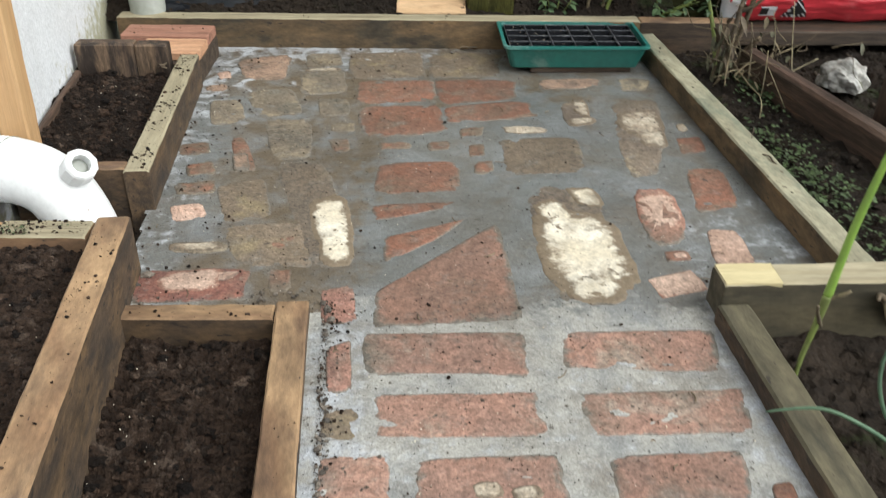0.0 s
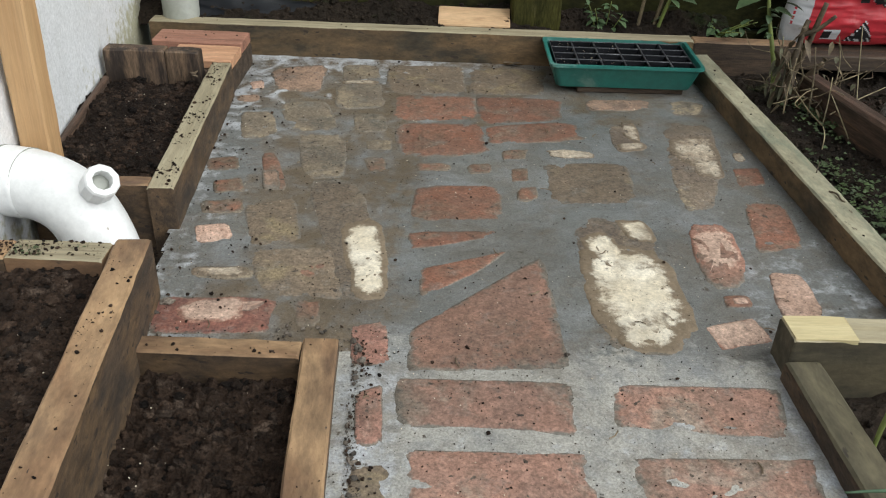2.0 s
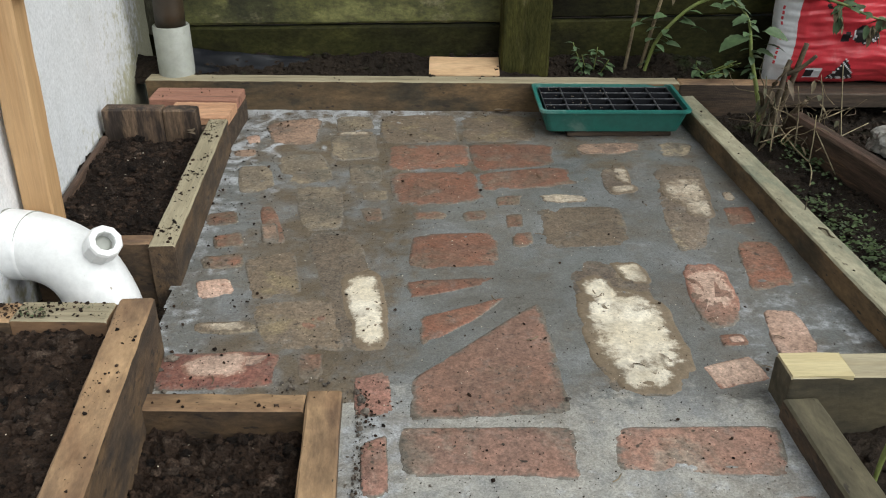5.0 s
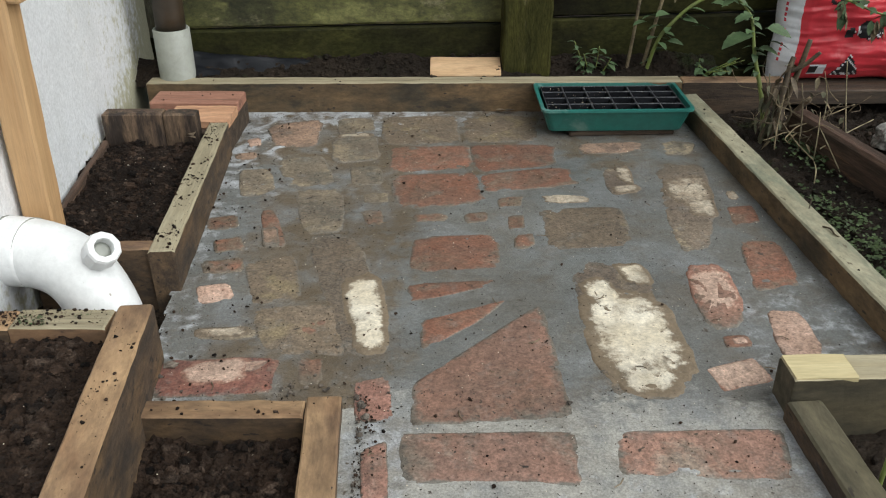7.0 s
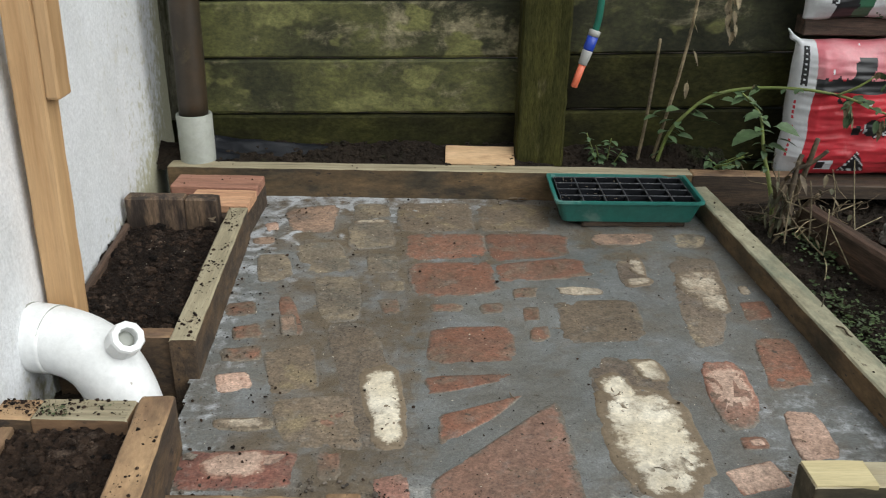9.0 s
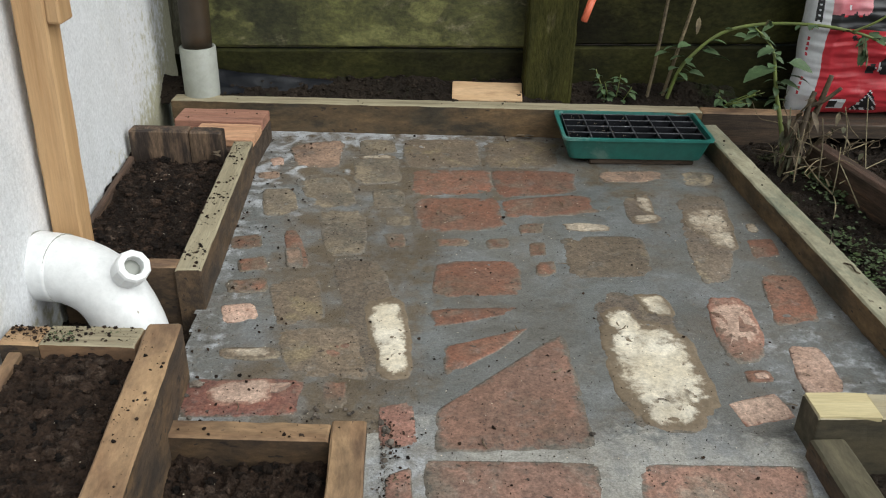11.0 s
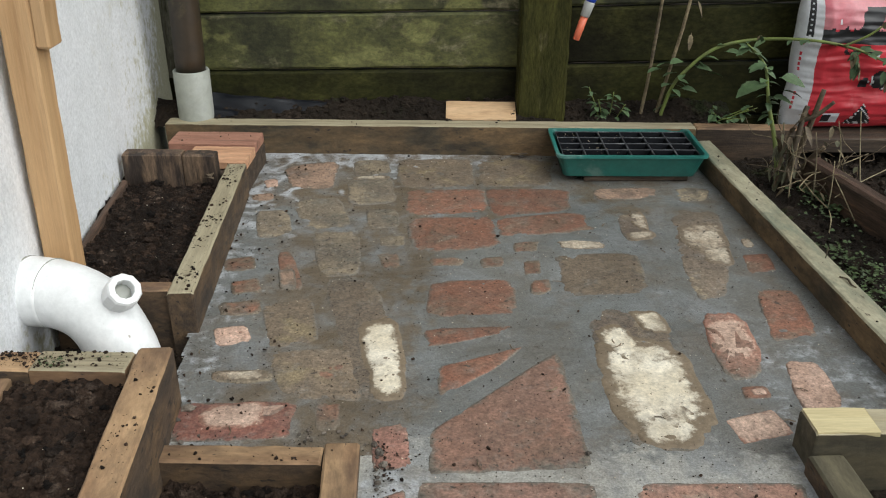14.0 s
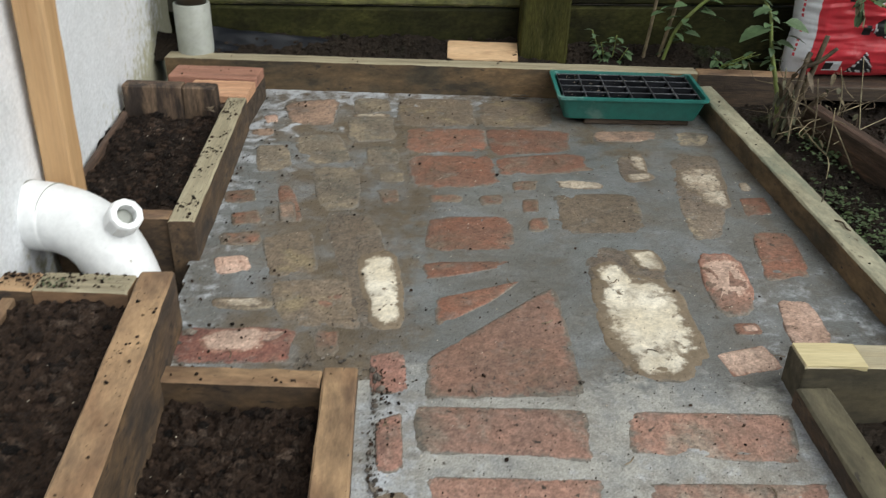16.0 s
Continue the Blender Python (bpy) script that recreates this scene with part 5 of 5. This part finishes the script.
crust("chalk", 0.633, 1.839, 0.075, 0.117, 10.0, 0.028, 0.17, 0.08)
crust("chalk", 0.639, 1.764, 0.047, 0.068, 6.1, 0.017, 0.09, 0.13)
crust("lime", 0.414, 1.332, 0.118, 0.222, 1.0, -0.004, 0.02, 0.0)
crust("lime", 0.412, 1.232, 0.078, 0.088, 11.7, 0.012, 0.1, 0.1)
crust("chalk", -0.222, 1.347, 0.066, 0.02, 3.6, -0.006, 0.03, 0.0)
crust("lime", 0.451, 1.510, 0.041, 0.061, -4.9, -0.020, 0.12, 0.02)
crust("lime", 0.386, 1.445, 0.046, 0.088, 22.0, 0.012, 0.04, 0.03)
crust("block", 0.574, 1.457, 0.058, 0.134, 5.7, 0.026, 0.0, -0.02)
crust("pale", -0.2, 1.66, 0.022, 0.062, 8.0, -0.006, 0.0, 0.0)
crust("pink", 0.57, 1.308, 0.016, 0.01, 8.0, 0.0, 0.0, 0.0)
crust("chalk", 0.516, 1.927, 0.029, 0.066, -36.5, -0.047, -0.44, 0.26)
crust("chalk", 0.506, 1.854, 0.046, 0.032, 12.5, 0.010, 0.04, -0.04)
crust("chalk", -0.079, 2.168, 0.062, 0.016, 5.0, 0.002, 0.02, 0.1)
crust("chalk", 0.211, 0.816, 0.026, 0.018, 4.4, -0.001, 0.00, 0.06)
crust("chalk", 0.256, 0.811, 0.026, 0.015, 7.7, -0.000, 0.01, 0.10)


# ---- crumbs of soil dropped on the floor and the timbers ----
rng = random.Random(11)
points, faces = [], []
for _ in range(5200):
    near_edge = rng.random()
    if near_edge < 0.35:
        y = rng.uniform(1.15, 2.3)
        x = -0.33 - (y - 1.4) * 0.045 + abs(rng.gauss(0, 0.07))
    elif near_edge < 0.53:
        y = rng.uniform(0.6, 1.2)
        x = 0.022 - 0.043 * (y - 0.6) + abs(rng.gauss(0, 0.016))
    elif near_edge < 0.62:
        x, y = rng.uniform(-0.3, 0.7), 2.33 - abs(rng.gauss(0, 0.06))
    else:
        x, y = rng.uniform(-0.3, 0.75), rng.uniform(0.6, 2.3)
    if not inside_floor(x, y) or (y < 1.19 and x > 0.55) or noise.noise(Vector((x * 9, y * 9, 4))) < rng.uniform(-0.4, 0.35):
        continue
    r = 0.0004 + (0.0026 if 0.35 <= near_edge < 0.53 else 0.0034) * rng.random() ** (4 if 0.35 <= near_edge < 0.53 else 9)
    crumb_mesh(points, faces, x, y, 0.003 + r * 0.3, r, rng)
for x0, y0, x1, y1, half, z, count in ((-0.340, 1.471, -0.372, 2.06, 0.02, 0.079, 700), (-0.53, 1.247, -0.35, 1.243, 0.02, 0.0988, 600), (-0.3185, 1.27, -0.25, 0.5, 0.02, 0.1003, 300),
                                       (-0.29, 1.146, -0.069, 1.142, 0.016, 0.0188, 60), (-0.045, 1.16, -0.01, 0.5, 0.02, 0.0203, 50), (0.75, 2.3, 0.8195, 1.2, 0.02, 0.0483, 40),
                                       (-0.55, 2.24, -0.36, 2.235, 0.04, 0.0785, 40), (-0.6, 2.365, 0.9, 2.34, 0.02, 0.0785, 50)):
    for _ in range(count):
        t, o = rng.random(), rng.uniform(-half, half)
        length = math.hypot(x1 - x0, y1 - y0)
        x, y = x0 + (x1 - x0) * t - (y1 - y0) / length * o, y0 + (y1 - y0) * t + (x1 - x0) / length * o
        if noise.noise(Vector((x * 14, y * 14, 8))) < rng.uniform(-0.3, 0.4):
            continue
        r = 0.0006 + 0.0028 * rng.random() ** 5
        crumb_mesh(points, faces, x, y, z + r * 0.3, r, rng)
for _ in range(5200):
    x, y = rng.uniform(-0.36, 0.76), rng.uniform(0.6, 2.32)
    if not inside_floor(x, y) or (y < 1.19 and x > 0.55):
        continue
    if x > 0.1 and y > 1.2 and rng.random() < 0.6:
        continue
    r = rng.uniform(0.0005, 0.0013)
    crumb_mesh(points, faces, x, y, 0.0022 + r * 0.3, r, rng)
me = bpy.data.meshes.new("soil_crumbs")
me.from_pydata(points, [], faces)
me.materials.append(SOIL)
tagged(new("soil_crumbs", me), "dark soil crumbs scattered over patio and timbers", "soil", kind="stuff")

CEMENTCRUMB = surface("cement_and_soil_crumb", (0.115, 0.097, 0.078), (0.06, 0.048, 0.038), scale=60, fine=260, bump=0.8, island=0.9, vary=0)
rng = random.Random(19)
points, faces = [], []
for _ in range(560):
    y = rng.uniform(0.6, 1.19)
    x = 0.024 - 0.05 * (y - 0.6) + abs(rng.gauss(0, 0.008)) if rng.random() < 0.8 else rng.uniform(-0.3, 0.05)
    if x < 0.0 and y < 1.17:
        y = 1.175 + abs(rng.gauss(0, 0.02))
    r = 0.0007 + 0.0042 * rng.random() ** 5
    crumb_mesh(points, faces, x, y, 0.002 + r * 0.35, r, rng)
for x, y, r in ((0.005, 1.165, 0.007), (-0.28, 1.262, 0.0085), (-0.3, 1.22, 0.006), (0.012, 1.14, 0.006), (-0.29, 1.235, 0.005), (0.29, 1.165, 0.004)):
    clod_mesh(points, faces, x, y, 0.003, r, rng)
me = bpy.data.meshes.new("cement_crumbs")
me.from_pydata(points, [], faces)
me.materials.append(CEMENTCRUMB)
tagged(new("cement_crumbs", me), "grey-brown crumbs of cement and soil along the low bed", "rubble", kind="stuff")

bm = bmesh.new()
rng = random.Random(5)
for _ in range(60):
    x, y, a = rng.uniform(-0.3, 0.72), rng.uniform(0.8, 2.3), rng.uniform(0, 6.28)
    if not inside_floor(x, y) or (y < 1.2 and x > 0.55):
        continue
    long, w = rng.uniform(0.006, 0.022), rng.uniform(0.0006, 0.0014)
    c, d = Vector((math.cos(a), math.sin(a), 0)), Vector((-math.sin(a), math.cos(a), 0))
    ring = []
    for t in (-0.5, 0.0, 0.5):
        mid = Vector((x, y, 0.0042)) + c * long * t + d * (0.0025 if t == 0 else 0)
        ring.append([bm.verts.new(mid + d * w), bm.verts.new(mid + Vector((0, 0, w))), bm.verts.new(mid - d * w)])
    for p, q in zip(ring, ring[1:]):
        bm.faces.new((p[0], p[1], q[1], q[0]))
        bm.faces.new((p[1], p[2], q[2], q[1]))
tagged(part("twig_litter", bm, BROWNSTALK), "bits of dark twig and leaf litter on the patio", "litter", kind="stuff")
NAIL = plain("rusty_steel", (0.12, 0.09, 0.07), 0.5)
nail = tagged(part("nail", tube([(0.803, 1.66, 0.0475), (0.801, 1.655, 0.062), (0.798, 1.648, 0.076)], [0.0011] * 3, 6), NAIL), "thin rusty nail standing out of the timber edging", "nail")
twig = tagged(part("twig", tube([(0.798, 1.585, 0.0498), (0.806, 1.572, 0.052), (0.806, 1.555, 0.0505), (0.811, 1.546, 0.0498)], [0.0016, 0.0018, 0.0016, 0.001], 6), BROWNSTALK), "curled brown twig lying on the timber edging", "twig")
dry = thing("dead_leaf", "curled dark dead leaf at the foot of the board", "leaf")
for k, (x, y, a) in enumerate(((0.262, 2.312, 0.2), (0.285, 2.305, 0.5), (-0.41, 1.985, 2.0), (-0.40, 1.97, 2.6))):
    leaf(dry if k < 2 else tagged(thing("dead_leaf", "brown curled leaf on the compost", "leaf")), (x, y, 0.008 if k < 2 else 0.075), (math.cos(a), math.sin(a), 0.15), 0.035, 0.016, rng, BROWNSTALK, 0.2, "blade")
moss = bmesh.new()
for _ in range(160):
    x, y = rng.uniform(-0.47, -0.37), 1.245 + rng.uniform(-0.02, 0.02)
    if noise.noise(Vector((x * 40, y * 40, 0))) < 0.05:
        continue
    a, s0 = rng.uniform(0, 6.28), rng.uniform(0.002, 0.005)
    leaf_mesh(moss, (x, y, 0.0995), (math.cos(a), math.sin(a), 0.5), s0, s0 * 0.7, 0.3, rng)
tagged(part("moss", moss, WEED), "bits of green moss on the bed timber", "moss", kind="stuff")
points, faces = [], []
for _ in range(700):
    x, y = rng.uniform(-0.36, 0.76), rng.uniform(0.6, 2.32)
    if inside_floor(x, y) and not (y < 1.19 and x > 0.55):
        r = rng.uniform(0.0004, 0.0011)
        crumb_mesh(points, faces, x, y, 0.0022 + r * 0.3, r, rng)
for _ in range(60):
    x, y, z = rng.choice(((-0.4, 1.0, 0.077), (-0.2, 1.0, -0.01), (-0.48, 1.8, 0.062)))
    r = rng.uniform(0.0005, 0.0014)
    crumb_mesh(points, faces, x + rng.uniform(-0.07, 0.07), y + rng.uniform(-0.25, 0.12), z, r, rng)
me = bpy.data.meshes.new("pale_grit")
me.from_pydata(points, [], faces)
me.materials.append(BRICKS["lime"])
tagged(new("pale_grit", me), "pale grains of sand and grit on the patio", "grit", kind="stuff")
